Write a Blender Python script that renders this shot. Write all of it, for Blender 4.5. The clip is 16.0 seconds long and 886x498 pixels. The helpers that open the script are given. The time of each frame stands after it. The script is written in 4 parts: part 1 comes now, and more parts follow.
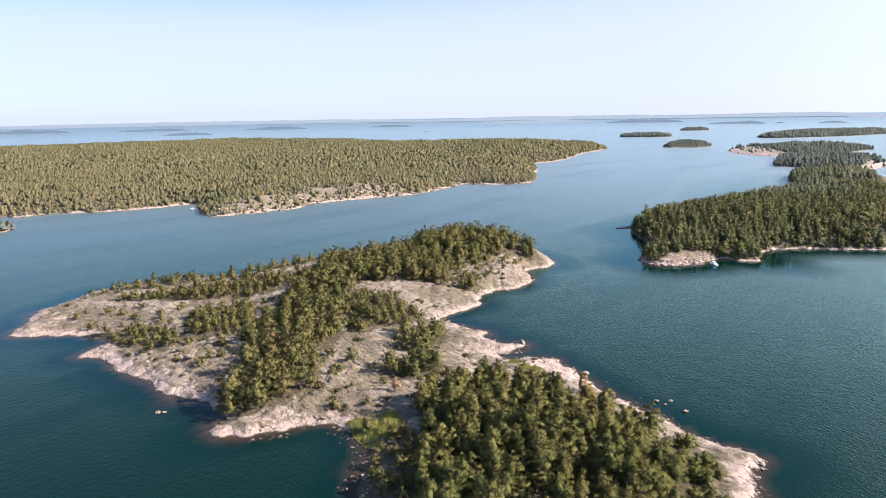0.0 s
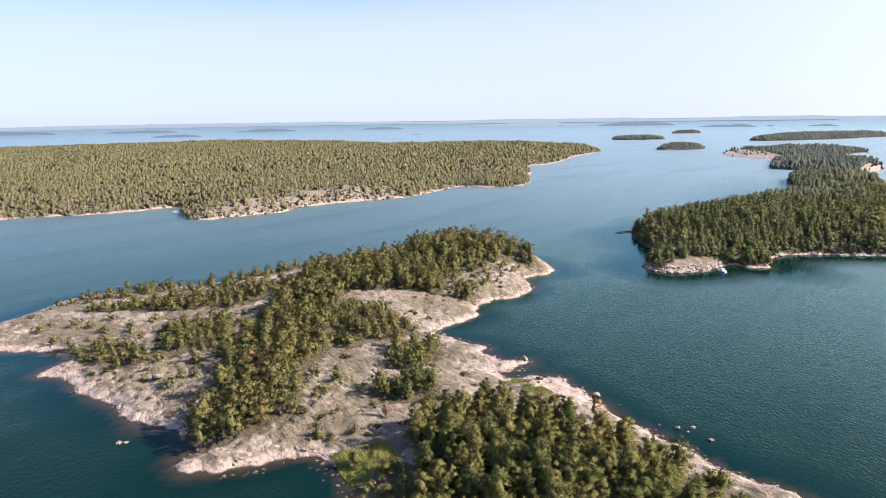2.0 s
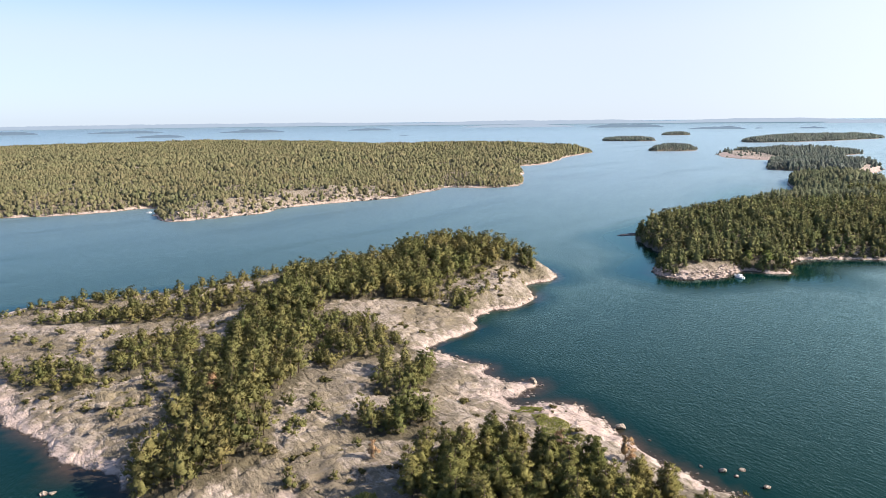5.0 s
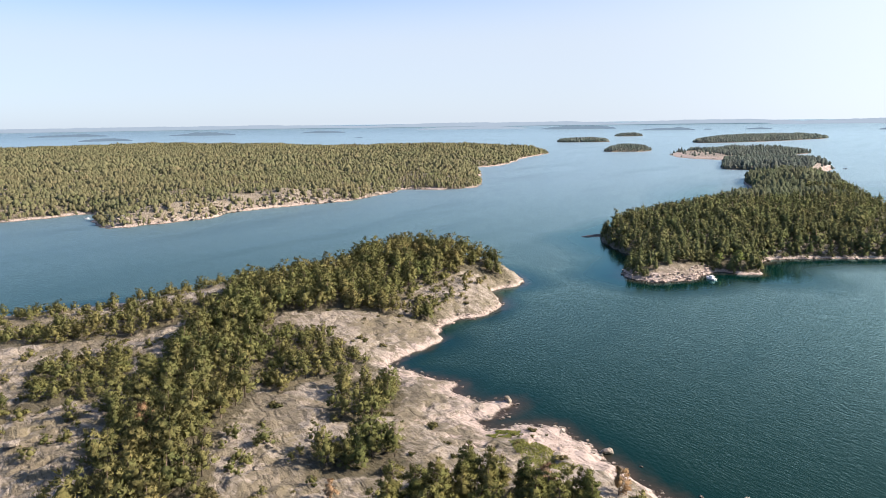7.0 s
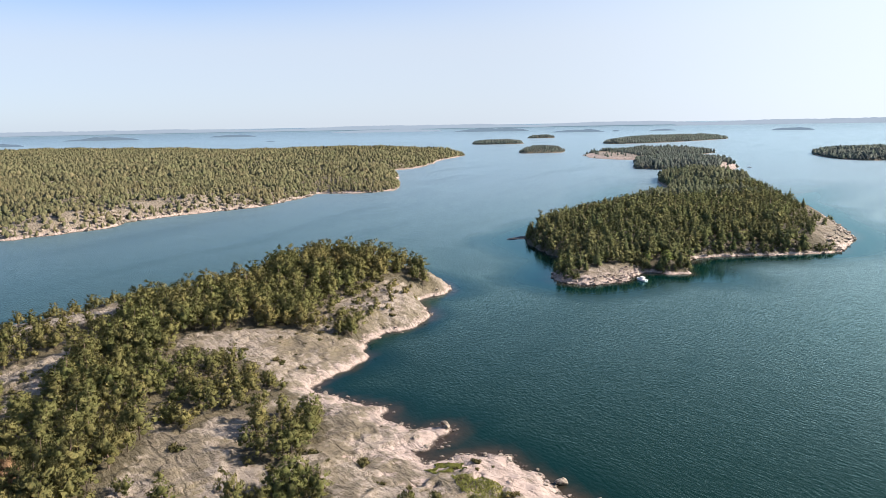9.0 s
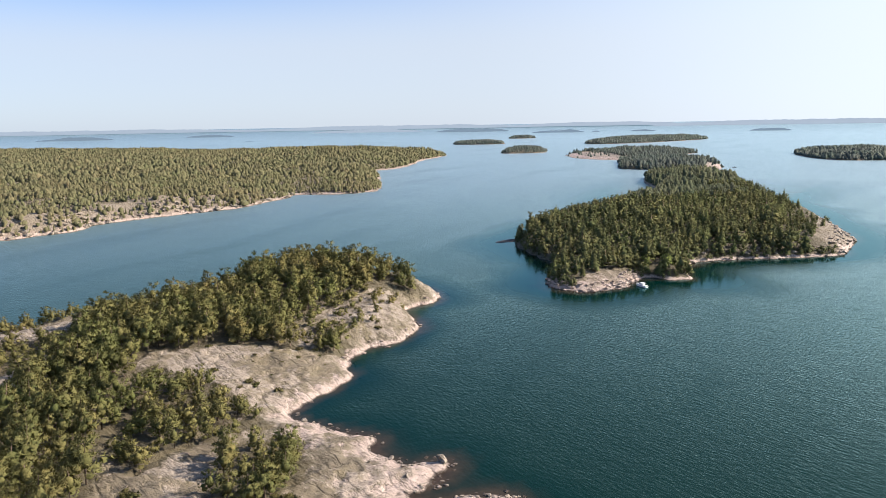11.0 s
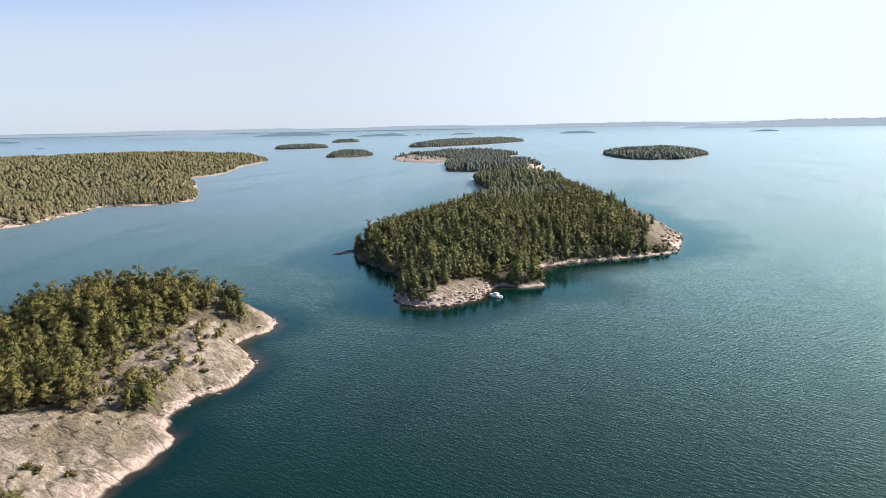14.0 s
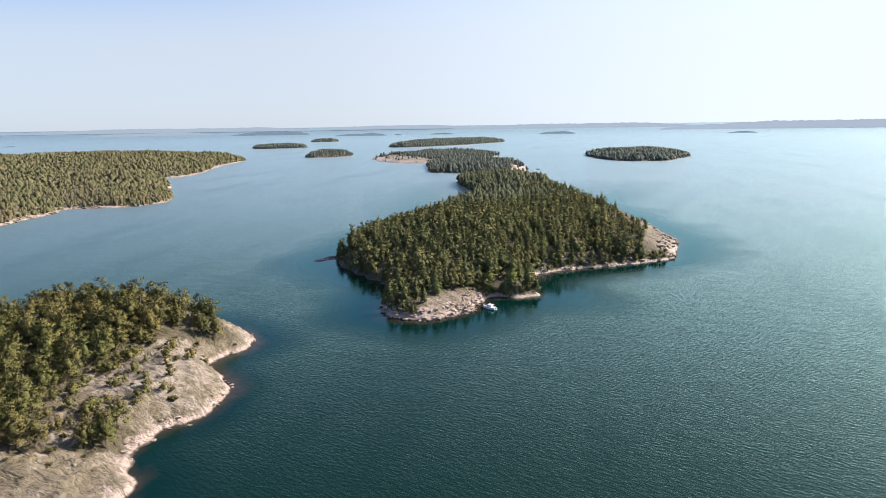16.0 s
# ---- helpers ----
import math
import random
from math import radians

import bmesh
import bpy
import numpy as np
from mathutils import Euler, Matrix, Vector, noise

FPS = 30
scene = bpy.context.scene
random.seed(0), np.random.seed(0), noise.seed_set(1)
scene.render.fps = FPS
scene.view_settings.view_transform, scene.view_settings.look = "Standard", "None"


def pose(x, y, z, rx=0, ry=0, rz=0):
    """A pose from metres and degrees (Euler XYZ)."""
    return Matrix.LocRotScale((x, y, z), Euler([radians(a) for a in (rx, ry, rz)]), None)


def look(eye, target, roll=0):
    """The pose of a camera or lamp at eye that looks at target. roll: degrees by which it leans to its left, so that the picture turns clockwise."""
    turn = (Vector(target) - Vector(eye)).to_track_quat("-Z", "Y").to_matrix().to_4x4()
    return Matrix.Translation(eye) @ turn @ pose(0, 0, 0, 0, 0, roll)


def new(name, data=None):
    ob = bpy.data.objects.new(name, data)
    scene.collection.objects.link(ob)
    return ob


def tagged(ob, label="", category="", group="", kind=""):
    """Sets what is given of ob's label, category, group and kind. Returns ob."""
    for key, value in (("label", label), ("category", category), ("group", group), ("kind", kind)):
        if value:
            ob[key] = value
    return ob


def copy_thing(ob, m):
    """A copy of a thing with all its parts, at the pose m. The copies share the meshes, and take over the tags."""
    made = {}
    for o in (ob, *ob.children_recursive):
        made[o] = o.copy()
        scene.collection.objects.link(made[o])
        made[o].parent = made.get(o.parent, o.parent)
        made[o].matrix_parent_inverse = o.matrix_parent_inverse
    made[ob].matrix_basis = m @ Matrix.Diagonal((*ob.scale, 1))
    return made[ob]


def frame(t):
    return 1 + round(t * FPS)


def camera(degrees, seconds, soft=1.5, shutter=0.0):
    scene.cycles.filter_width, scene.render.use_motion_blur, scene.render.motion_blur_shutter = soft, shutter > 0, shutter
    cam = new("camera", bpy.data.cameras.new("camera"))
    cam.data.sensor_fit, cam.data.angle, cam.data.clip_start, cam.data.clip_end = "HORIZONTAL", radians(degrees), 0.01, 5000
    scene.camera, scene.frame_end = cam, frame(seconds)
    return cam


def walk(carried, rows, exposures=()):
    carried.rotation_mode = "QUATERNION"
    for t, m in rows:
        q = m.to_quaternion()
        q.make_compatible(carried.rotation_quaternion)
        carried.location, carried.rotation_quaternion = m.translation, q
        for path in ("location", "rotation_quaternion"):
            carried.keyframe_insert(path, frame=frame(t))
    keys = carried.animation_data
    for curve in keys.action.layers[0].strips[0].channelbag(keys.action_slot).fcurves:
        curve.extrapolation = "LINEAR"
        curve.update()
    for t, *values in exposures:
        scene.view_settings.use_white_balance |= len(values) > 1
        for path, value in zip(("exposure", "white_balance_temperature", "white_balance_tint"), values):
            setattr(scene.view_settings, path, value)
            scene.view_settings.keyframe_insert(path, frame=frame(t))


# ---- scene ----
cam = camera(63.89, 16.0, 0.8)
PATH = [
    (0, (0.06, 0.22, 84.87), (0.5, 98.45, 66.14), -0.93),
    (0.5, (-0.48, 5.57, 84.54), (0.29, 103.81, 65.87), -0.92),
    (1, (-0.86, 11.08, 83.99), (0.24, 109.33, 65.4), -0.91),
    (1.5, (-1.16, 16.67, 83.29), (0.3, 114.94, 64.81), -0.85),
    (2, (-1.42, 22.28, 82.49), (0.33, 120.56, 64.13), -0.80),
    (2.5, (-1.67, 27.87, 81.63), (0.36, 126.15, 63.31), -0.73),
    (3, (-1.93, 33.4, 80.76), (0.37, 131.69, 62.49), -0.69),
    (3.5, (-2.21, 38.86, 79.89), (0.41, 137.15, 61.65), -0.67),
    (4, (-2.52, 44.25, 79.04), (0.38, 142.53, 60.81), -0.61),
    (4.6, (-2.9, 50.61, 78.06), (0.34, 148.9, 59.91), -0.60),
    (5.2, (-3.29, 56.87, 77.14), (0.3, 155.16, 59.06), -0.60),
    (5.8, (-3.66, 63.06, 76.28), (0.28, 161.34, 58.27), -0.59),
    (6.5, (-4.02, 70.21, 75.34), (0.32, 168.5, 57.42), -0.59),
    (7, (-4.22, 75.31, 74.72), (5.4, 173.23, 56.9), -0.76),
    (7.5, (-4.36, 80.4, 74.13), (12.19, 177.41, 56.37), -0.97),
    (8, (-4.41, 85.52, 73.57), (14.46, 182.13, 55.93), -1.03),
    (8.5, (-4.38, 90.66, 73.04), (15.85, 187.01, 55.48), -1.01),
    (9, (-4.26, 95.85, 72.54), (16.87, 192.0, 54.99), -1.01),
    (9.6, (-4.0, 102.12, 71.97), (18.16, 198.04, 54.43), -0.99),
    (10.2, (-3.6, 108.45, 71.43), (19.44, 204.17, 53.91), -0.97),
    (10.8, (-3.07, 114.83, 70.95), (20.63, 210.38, 53.43), -0.95),
    (11.5, (-2.31, 122.3, 70.44), (21.99, 217.71, 52.94), -0.93),
    (12, (-1.67, 127.64, 70.13), (26.03, 222.12, 52.63), -0.90),
    (12.5, (-0.97, 132.95, 69.87), (37.52, 223.55, 52.29), -1.08),
    (13, (-0.19, 138.21, 69.67), (43.6, 226.39, 52.14), -1.21),
    (13.5, (0.66, 143.38, 69.52), (45.99, 230.81, 52.15), -1.14),
    (14, (1.6, 148.45, 69.43), (48.0, 235.31, 52.05), -1.07),
    (14.5, (2.63, 153.37, 69.4), (49.86, 239.78, 52.01), -0.98),
    (15, (3.8, 158.12, 69.42), (51.64, 244.19, 52.02), -0.93),
    (15.5, (5.13, 162.66, 69.49), (53.55, 248.42, 52.11), -0.81),
    (16, (6.69, 166.97, 69.59), (55.66, 252.4, 52.14), -0.77),
]
EXPOSURES = [(0, 1.39, 6380, 23), (4, 1.37, 6420, 20), (6.5, 1.29, 6450, 18), (8, 1.22, 6450, 18), (12.5, 1.16, 6450, 18), (16, 1.13, 6450, 18)]
walk(cam, [(t, look(eye, target, roll)) for t, eye, target, roll in PATH], EXPOSURES)

# ---- light ----
SUN_AZ, SUN_EL = 98.0, 32.0          # degrees: clockwise from +y, above the horizon
world = bpy.data.worlds.new("sky")
scene.world = world
world.use_nodes = True
wn, wl = world.node_tree.nodes, world.node_tree.links
wn.clear()
sky = wn.new("ShaderNodeTexSky")
sky.sky_type = "NISHITA"
sky.sun_disc = False
sky.sun_elevation = radians(SUN_EL)
sky.sun_rotation = radians(SUN_AZ)
sky.air_density, sky.dust_density, sky.ozone_density = 0.7, 0.7, 6.0
wbg = wn.new("ShaderNodeBackground")
wout = wn.new("ShaderNodeOutputWorld")
haze = wn.new("ShaderNodeMix")
haze.data_type = "RGBA"
haze.inputs[7].default_value = (3.18, 3.66, 3.92, 1.0)      # a thin white veil, thicker towards the horizon and the sun
wdir = wn.new("ShaderNodeTexCoord")
wsep = wn.new("ShaderNodeSeparateXYZ")
wramp = wn.new("ShaderNodeMapRange")
wramp.interpolation_type = "SMOOTHSTEP"
wl.new(wdir.outputs["Generated"], wsep.inputs[0])
wl.new(wsep.outputs[2], wramp.inputs["Value"])
for key, value in (("From Min", 0.09), ("From Max", 0.31), ("To Min", 0.95), ("To Max", 0.06)):
    wramp.inputs[key].default_value = value
wnear = wn.new("ShaderNodeVectorMath")
wnear.operation = "DOT_PRODUCT"
wnear.inputs[1].default_value = (math.sin(radians(SUN_AZ)), math.cos(radians(SUN_AZ)), 0.0)
wl.new(wdir.outputs["Generated"], wnear.inputs[0])
wside = wn.new("ShaderNodeMapRange")
for key, value in (("From Min", -0.6), ("From Max", 0.8), ("To Min", 0.80), ("To Max", 1.06)):
    wside.inputs[key].default_value = value
wl.new(wnear.outputs["Value"], wside.inputs["Value"])
wtall = wn.new("ShaderNodeMapRange")                        # the veil reaches higher on the sun's side
for key, value in (("From Min", -0.25), ("From Max", 0.5), ("To Min", 0.21), ("To Max", 0.33)):
    wtall.inputs[key].default_value = value
wl.new(wnear.outputs["Value"], wtall.inputs["Value"])
wl.new(wtall.outputs[0], wramp.inputs["From Max"])
wthin = wn.new("ShaderNodeMapRange")
for key, value in (("From Min", 0.05), ("From Max", 0.85), ("To Min", 0.06), ("To Max", 0.80)):
    wthin.inputs[key].default_value = value
wl.new(wnear.outputs["Value"], wthin.inputs["Value"])
wl.new(wthin.outputs[0], wramp.inputs["To Max"])
wveil = wn.new("ShaderNodeMath")
wveil.operation = "MULTIPLY"
wl.new(wramp.outputs[0], wveil.inputs[0])
wl.new(wside.outputs[0], wveil.inputs[1])
wl.new(wveil.outputs[0], haze.inputs[0])
wglow = wn.new("ShaderNodeMapRange")
wglow.interpolation_type = "SMOOTHSTEP"
for key, value in (("From Min", 0.1), ("From Max", 0.9), ("To Min", 0.096), ("To Max", 0.130)):
    wglow.inputs[key].default_value = value
wl.new(wnear.outputs["Value"], wglow.inputs["Value"])
wl.new(wglow.outputs[0], wbg.inputs["Strength"])
wtint = wn.new("ShaderNodeMix")        # the air leans a little towards cyan
wtint.data_type, wtint.blend_type = "RGBA", "MULTIPLY"
wtint.inputs[0].default_value = 1.0
wtint.inputs[7].default_value = (0.94, 1.03, 1.0, 1.0)
wl.new(sky.outputs[0], wtint.inputs[6])
wl.new(wtint.outputs[2], haze.inputs[6])
wl.new(haze.outputs[2], wbg.inputs[0])
wl.new(wbg.outputs[0], wout.inputs[0])

sun = new("sun", bpy.data.lights.new("sun", "SUN"))
sun.data.energy, sun.data.angle, sun.data.color = 5.0, radians(0.53), (1.0, 0.90, 0.76)
ca, sa, ce, se = (math.cos(radians(SUN_AZ)), math.sin(radians(SUN_AZ)), math.cos(radians(SUN_EL)), math.sin(radians(SUN_EL)))
sun.matrix_world = look((sa * ce * 900, ca * ce * 900, se * 900), (0, 0, 0))

# ---- small arithmetic ----
def lattice(ix, iy, seed):
    h = (ix.astype(np.int64) * 374761393 + iy.astype(np.int64) * 668265263 + seed * 974634533) & 0x7FFFFFFF
    h = ((h ^ (h >> 13)) * 1274126177) & 0x7FFFFFFF
    return ((h ^ (h >> 16)) & 0xFFFF) / 65535.0


def value_noise(x, y, seed=0):
    """Smooth noise from -1 to 1 with a period of about one unit."""
    ix, iy = np.floor(x), np.floor(y)
    fx, fy = x - ix, y - iy
    ux, uy = fx * fx * (3 - 2 * fx), fy * fy * (3 - 2 * fy)
    a, b = lattice(ix, iy, seed), lattice(ix + 1, iy, seed)
    c, d = lattice(ix, iy + 1, seed), lattice(ix + 1, iy + 1, seed)
    return 2 * ((a * (1 - ux) + b * ux) * (1 - uy) + (c * (1 - ux) + d * ux) * uy) - 1


def fbm(x, y, size, octaves=4, seed=0):
    out, amp = np.zeros_like(x), 1.0
    for o in range(octaves):
        k = 2.0 ** o / size
        out += amp * value_noise(x * k + 17.3 * o, y * k - 9.1 * o, seed + o)
        amp *= 0.5
    return out


def smooth_ring(points, per=6, ragged=1.0, seed=0):
    """A closed, ragged shoreline through a few corners."""
    p = np.array(points, float)
    a, b, c, d = np.roll(p, 1, 0), p, np.roll(p, -1, 0), np.roll(p, -2, 0)
    out = []
    for k in range(per):
        t = k / per
        out.append(0.5 * (2 * b + (c - a) * t + (2 * a - 5 * b + 4 * c - d) * t * t + (3 * b - a - 3 * c + d) * t ** 3))
    ring = np.stack(out, 1).reshape(-1, 2)
    s = np.maximum(ragged, 0.1)
    ring[:, 0] += ragged * 0.8 * fbm(ring[:, 0], ring[:, 1], 7 * s, 3, seed)
    ring[:, 1] += ragged * 0.8 * fbm(ring[:, 0], ring[:, 1], 7 * s, 3, seed + 40)
    return ring


def shore_distance(x, y, ring):
    """Metres to the shoreline, positive on land."""
    px, py = x.ravel(), y.ravel()
    out, inside = np.full(px.shape, 1e9), np.zeros(px.shape, bool)
    a, b = ring, np.roll(ring, -1, 0)
    for (ax, ay), (bx, by) in zip(a, b):
        ex, ey = bx - ax, by - ay
        t = np.clip(((px - ax) * ex + (py - ay) * ey) / (ex * ex + ey * ey + 1e-9), 0, 1)
        out = np.minimum(out, (px - ax - t * ex) ** 2 + (py - ay - t * ey) ** 2)
        inside ^= ((ay > py) != (by > py)) & (px < ex * (py - ay) / (ey if abs(ey) > 1e-9 else 1e-9) + ax)
    out = np.sqrt(out)
    return np.where(inside, out, -out).reshape(x.shape)


def inside_ring(x, y, ring):
    px, py = x.ravel(), y.ravel()
    inside = np.zeros(px.shape, bool)
    ring = np.array(ring, float)
    for (ax, ay), (bx, by) in zip(ring, np.roll(ring, -1, 0)):
        ey = by - ay
        inside ^= ((ay > py) != (by > py)) & (px < (bx - ax) * (py - ay) / (ey if abs(ey) > 1e-9 else 1e-9) + ax)
    return inside.reshape(x.shape)


def mesh_from(name, verts, tris, materials, slots=None, smooth=True, tint=None, normals=None):
    """A mesh from arrays of corners and triangles."""
    me = bpy.data.meshes.new(name)
    n, m = len(verts), len(tris)
    size = tris.shape[1]
    me.vertices.add(n)
    me.vertices.foreach_set("co", np.ascontiguousarray(verts, np.float32).ravel())
    me.loops.add(m * size)
    me.loops.foreach_set("vertex_index", np.ascontiguousarray(tris, np.int32).ravel())
    me.polygons.add(m)
    me.polygons.foreach_set("loop_start", np.arange(0, m * size, size, dtype=np.int32))
    me.polygons.foreach_set("loop_total", np.full(m, size, np.int32))
    me.polygons.foreach_set("use_smooth", np.full(m, smooth, bool))
    for mat in materials:
        me.materials.append(mat)
    if slots is not None:
        me.polygons.foreach_set("material_index", np.ascontiguousarray(slots, np.int32))
    if tint is not None:
        me.attributes.new("tint", "FLOAT", "POINT").data.foreach_set("value", np.ascontiguousarray(tint, np.float32))
    me.update(calc_edges=True)
    if normals is not None:
        me.attributes.new("custom_normal", "FLOAT_VECTOR", "POINT").data.foreach_set("vector", np.ascontiguousarray(normals, np.float32).ravel())
    return me


def part(name, bm, material, parent, label=""):
    me = bpy.data.meshes.new(name)
    bm.to_mesh(me)
    bm.free()
    me.materials.append(material)
    ob = new(name, me)
    ob.parent = parent
    return tagged(ob, label)


# ---- materials ----
class Nodes:
    """A node material with short ways to add to it."""

    def __init__(self, name):
        self.mat = bpy.data.materials.new(name)
        self.mat.use_nodes = True
        self.tree = self.mat.node_tree
        self.tree.nodes.clear()
        self.out = self.tree.nodes.new("ShaderNodeOutputMaterial")

    def add(self, kind, **inputs):
        node = self.tree.nodes.new(kind)
        for key, value in inputs.items():
            self.put(node, key.replace("_", " "), value)
        return node

    def put(self, node, key, value):
        socket = node.inputs[int(key)] if key.isdigit() else node.inputs[key]
        if isinstance(value, bpy.types.NodeSocket):
            self.tree.links.new(value, socket)
        else:
            socket.default_value = value

    def noise(self, vector, scale, detail=4.0, rough=0.55):
        return self.add("ShaderNodeTexNoise", Vector=vector, Scale=scale, Detail=detail, Roughness=rough).outputs["Fac"]

    def along(self, vector, degrees, scale):
        """Coordinates turned first and stretched then."""
        turn = self.add("ShaderNodeMapping", Vector=vector)
        turn.inputs["Rotation"].default_value = (0, 0, radians(degrees))
        size = self.add("ShaderNodeMapping", Vector=turn.outputs[0])
        size.inputs["Scale"].default_value = scale
        return size.outputs[0]

    def ramp(self, fac, low, high, a=0.0, b=1.0):
        node = self.add("ShaderNodeMapRange", Value=fac)
        for key, value in (("From Min", low), ("From Max", high), ("To Min", a), ("To Max", b)):
            node.inputs[key].default_value = value
        return node.outputs[0]

    def mix(self, fac, a, b):
        node = self.tree.nodes.new("ShaderNodeMix")
        node.data_type = "RGBA"
        for socket, value in ((node.inputs[0], fac), (node.inputs[6], a), (node.inputs[7], b)):
            if isinstance(value, bpy.types.NodeSocket):
                self.tree.links.new(value, socket)
            else:
                socket.default_value = value if not isinstance(value, tuple) else (*value, 1.0)
        return node.outputs[2]

    def sums(self, op, a, b):
        node = self.tree.nodes.new("ShaderNodeMath")
        node.operation = op
        for socket, value in ((node.inputs[0], a), (node.inputs[1], b)):
            if isinstance(value, bpy.types.NodeSocket):
                self.tree.links.new(value, socket)
            else:
                socket.default_value = value
        return node.outputs[0]

    def bump(self, height, strength, distance):
        return self.add("ShaderNodeBump", Height=height, Strength=strength, Distance=distance).outputs[0]

    def end(self, shader):
        self.tree.links.new(shader, self.out.inputs[0])
        return self.mat


def principled(n, color, rough=0.8, normal=None, **more):
    node = n.add("ShaderNodeBsdfPrincipled", **{"Base Color": color, "Roughness": rough, **more})
    if normal is not None:
        n.put(node, "Normal", normal)
    return node.outputs[0]


def plain(name, color, rough=0.6, metal=0.0, spread=0.12, scale=3.0):
    """A surface of one paint or stuff, slightly uneven."""
    n = Nodes(name)
    pos = n.add("ShaderNodeTexCoord").outputs["Object"]
    dark = tuple(c * (1 - spread) for c in color)
    col = n.mix(n.noise(pos, scale, 5), dark, tuple(min(1, c * (1 + spread)) for c in color))
    shader = principled(n, col, rough, n.bump(n.noise(pos, scale * 8, 3), 0.15, 0.02), Metallic=metal)
    return n.end(shader)


def rock_material(name, heath_level, band=1.1):
    """Lichen-grey granite, washed pink and pale near the water, dark at the waterline, heath in the hollows."""
    n = Nodes(name)
    geo = n.add("ShaderNodeNewGeometry")
    pos = geo.outputs["Position"]
    z = n.add("ShaderNodeSeparateXYZ", Vector=pos).outputs[2]
    up = n.add("ShaderNodeSeparateXYZ", Vector=geo.outputs["Normal"]).outputs[2]
    big, mid, fine = n.noise(pos, 0.05, 5), n.noise(pos, 0.33, 6, 0.6), n.noise(pos, 2.2, 6, 0.65)
    grey = n.mix(mid, (0.182, 0.154, 0.119), (0.288, 0.243, 0.187))
    grey = n.mix(n.ramp(fine, 0.42, 0.62), grey, n.mix(big, (0.222, 0.187, 0.143), (0.346, 0.292, 0.225)))
    pink = n.mix(fine, (0.28, 0.224, 0.188), (0.46, 0.375, 0.315))
    pink = n.mix(n.ramp(mid, 0.35, 0.7), pink, (0.35, 0.275, 0.225))
    node = n.tree.nodes.new("ShaderNodeAttribute")
    node.attribute_name = "tint"
    cover = node.outputs["Fac"]                     # 1: needle litter, 0: open rock with heath, -1: washed bare rock
    level = n.sums("ADD", n.sums("ADD", z, n.ramp(mid, 0.3, 0.7, -0.9, 0.9)), n.ramp(cover, -1, 0, -3.5, 0))
    col = n.mix(n.ramp(level, band, 2.1 * band), pink, grey)
    # cracks along the grain of the rock
    warp = n.noise(n.along(pos, 35, (0.10, 0.55, 0.3)), 1.6, 6, 0.6)
    crack = n.ramp(n.sums("ABSOLUTE", n.sums("SUBTRACT", warp, 0.5), 0), 0.0, 0.014, 1.0, 0.0)
    col = n.mix(n.sums("MULTIPLY", crack, 0.55), col, (0.09, 0.075, 0.06))
    bend = n.add("ShaderNodeVectorMath", **{"0": pos, "1": n.add("ShaderNodeTexNoise", Vector=pos, Scale=0.25, Detail=4.0).outputs["Color"]})
    plate = n.tree.nodes.new("ShaderNodeTexVoronoi")
    plate.feature = "DISTANCE_TO_EDGE"
    n.put(plate, "Vector", bend.outputs[0])
    n.put(plate, "Scale", 0.21)
    joint = n.ramp(plate.outputs["Distance"], 0.0, 0.02, 1.0, 0.0)
    joint = n.sums("MULTIPLY", joint, n.sums("MULTIPLY", n.ramp(n.noise(pos, 0.09, 3), 0.45, 0.6), n.ramp(level, band, 2 * band, 0.6, 0.35)))
    col = n.mix(n.sums("MULTIPLY", joint, 0.6), col, (0.07, 0.058, 0.045))
    # slabs that overlap along the slope, with soil in the seams
    slab = n.noise(n.along(pos, 62, (0.07, 0.20, 0.2)), 1.0, 6, 0.55)
    ridge = n.ramp(n.sums("ABSOLUTE", n.sums("SUBTRACT", slab, 0.5), 0), 0.0, 0.07)
    seam = n.sums("MULTIPLY", n.ramp(ridge, 0.0, 0.3, 1.0, 0.0), n.ramp(n.noise(pos, 0.13, 4), 0.40, 0.56))
    col = n.mix(n.sums("MULTIPLY", seam, 0.72), col, n.mix(fine, (0.05, 0.046, 0.024), (0.12, 0.095, 0.05)))
    lichen = n.ramp(n.noise(pos, 0.9, 5, 0.7), 0.52, 0.64, 0.0, 0.7)
    col = n.mix(n.sums("MULTIPLY", n.sums("MULTIPLY", lichen, 0.7), n.ramp(level, band, 1.5 * band)), col, (0.075, 0.068, 0.058))
    # heath, moss and dry grass
    heath = n.mix(n.noise(pos, 0.8, 5), (0.062, 0.052, 0.028), (0.150, 0.120, 0.070))
    heath = n.mix(n.ramp(n.noise(pos, 0.12, 4), 0.55, 0.68), heath, (0.14, 0.115, 0.055))
    where = n.sums("ADD", n.sums("MULTIPLY", big, 0.55), n.sums("MULTIPLY", mid, 0.45))
    where = n.sums("MULTIPLY", n.sums("MULTIPLY", n.ramp(where, 0.56 - heath_level, 0.62 - heath_level), 0.8), n.sums("MULTIPLY", n.ramp(z, 0.8 * band, 1.6 * band), n.ramp(cover, -0.8, -0.2)))
    col = n.mix(where, col, heath)
    # needle litter and moss under the trees; painted shade along one wooded flank
    litter = n.mix(n.noise(pos, 0.7, 5), (0.035, 0.034, 0.016), (0.115, 0.09, 0.048))
    soil = n.ramp(n.sums("ADD", cover, n.ramp(mid, 0.3, 0.7, -0.35, 0.35)), 0.35, 0.65)
    col = n.mix(soil, col, litter)
    # waterline
    col = n.mix(n.ramp(n.sums("ADD", z, n.ramp(mid, 0.3, 0.7, -0.12, 0.12)), 0.08, 0.3), (0.05, 0.036, 0.024), col)
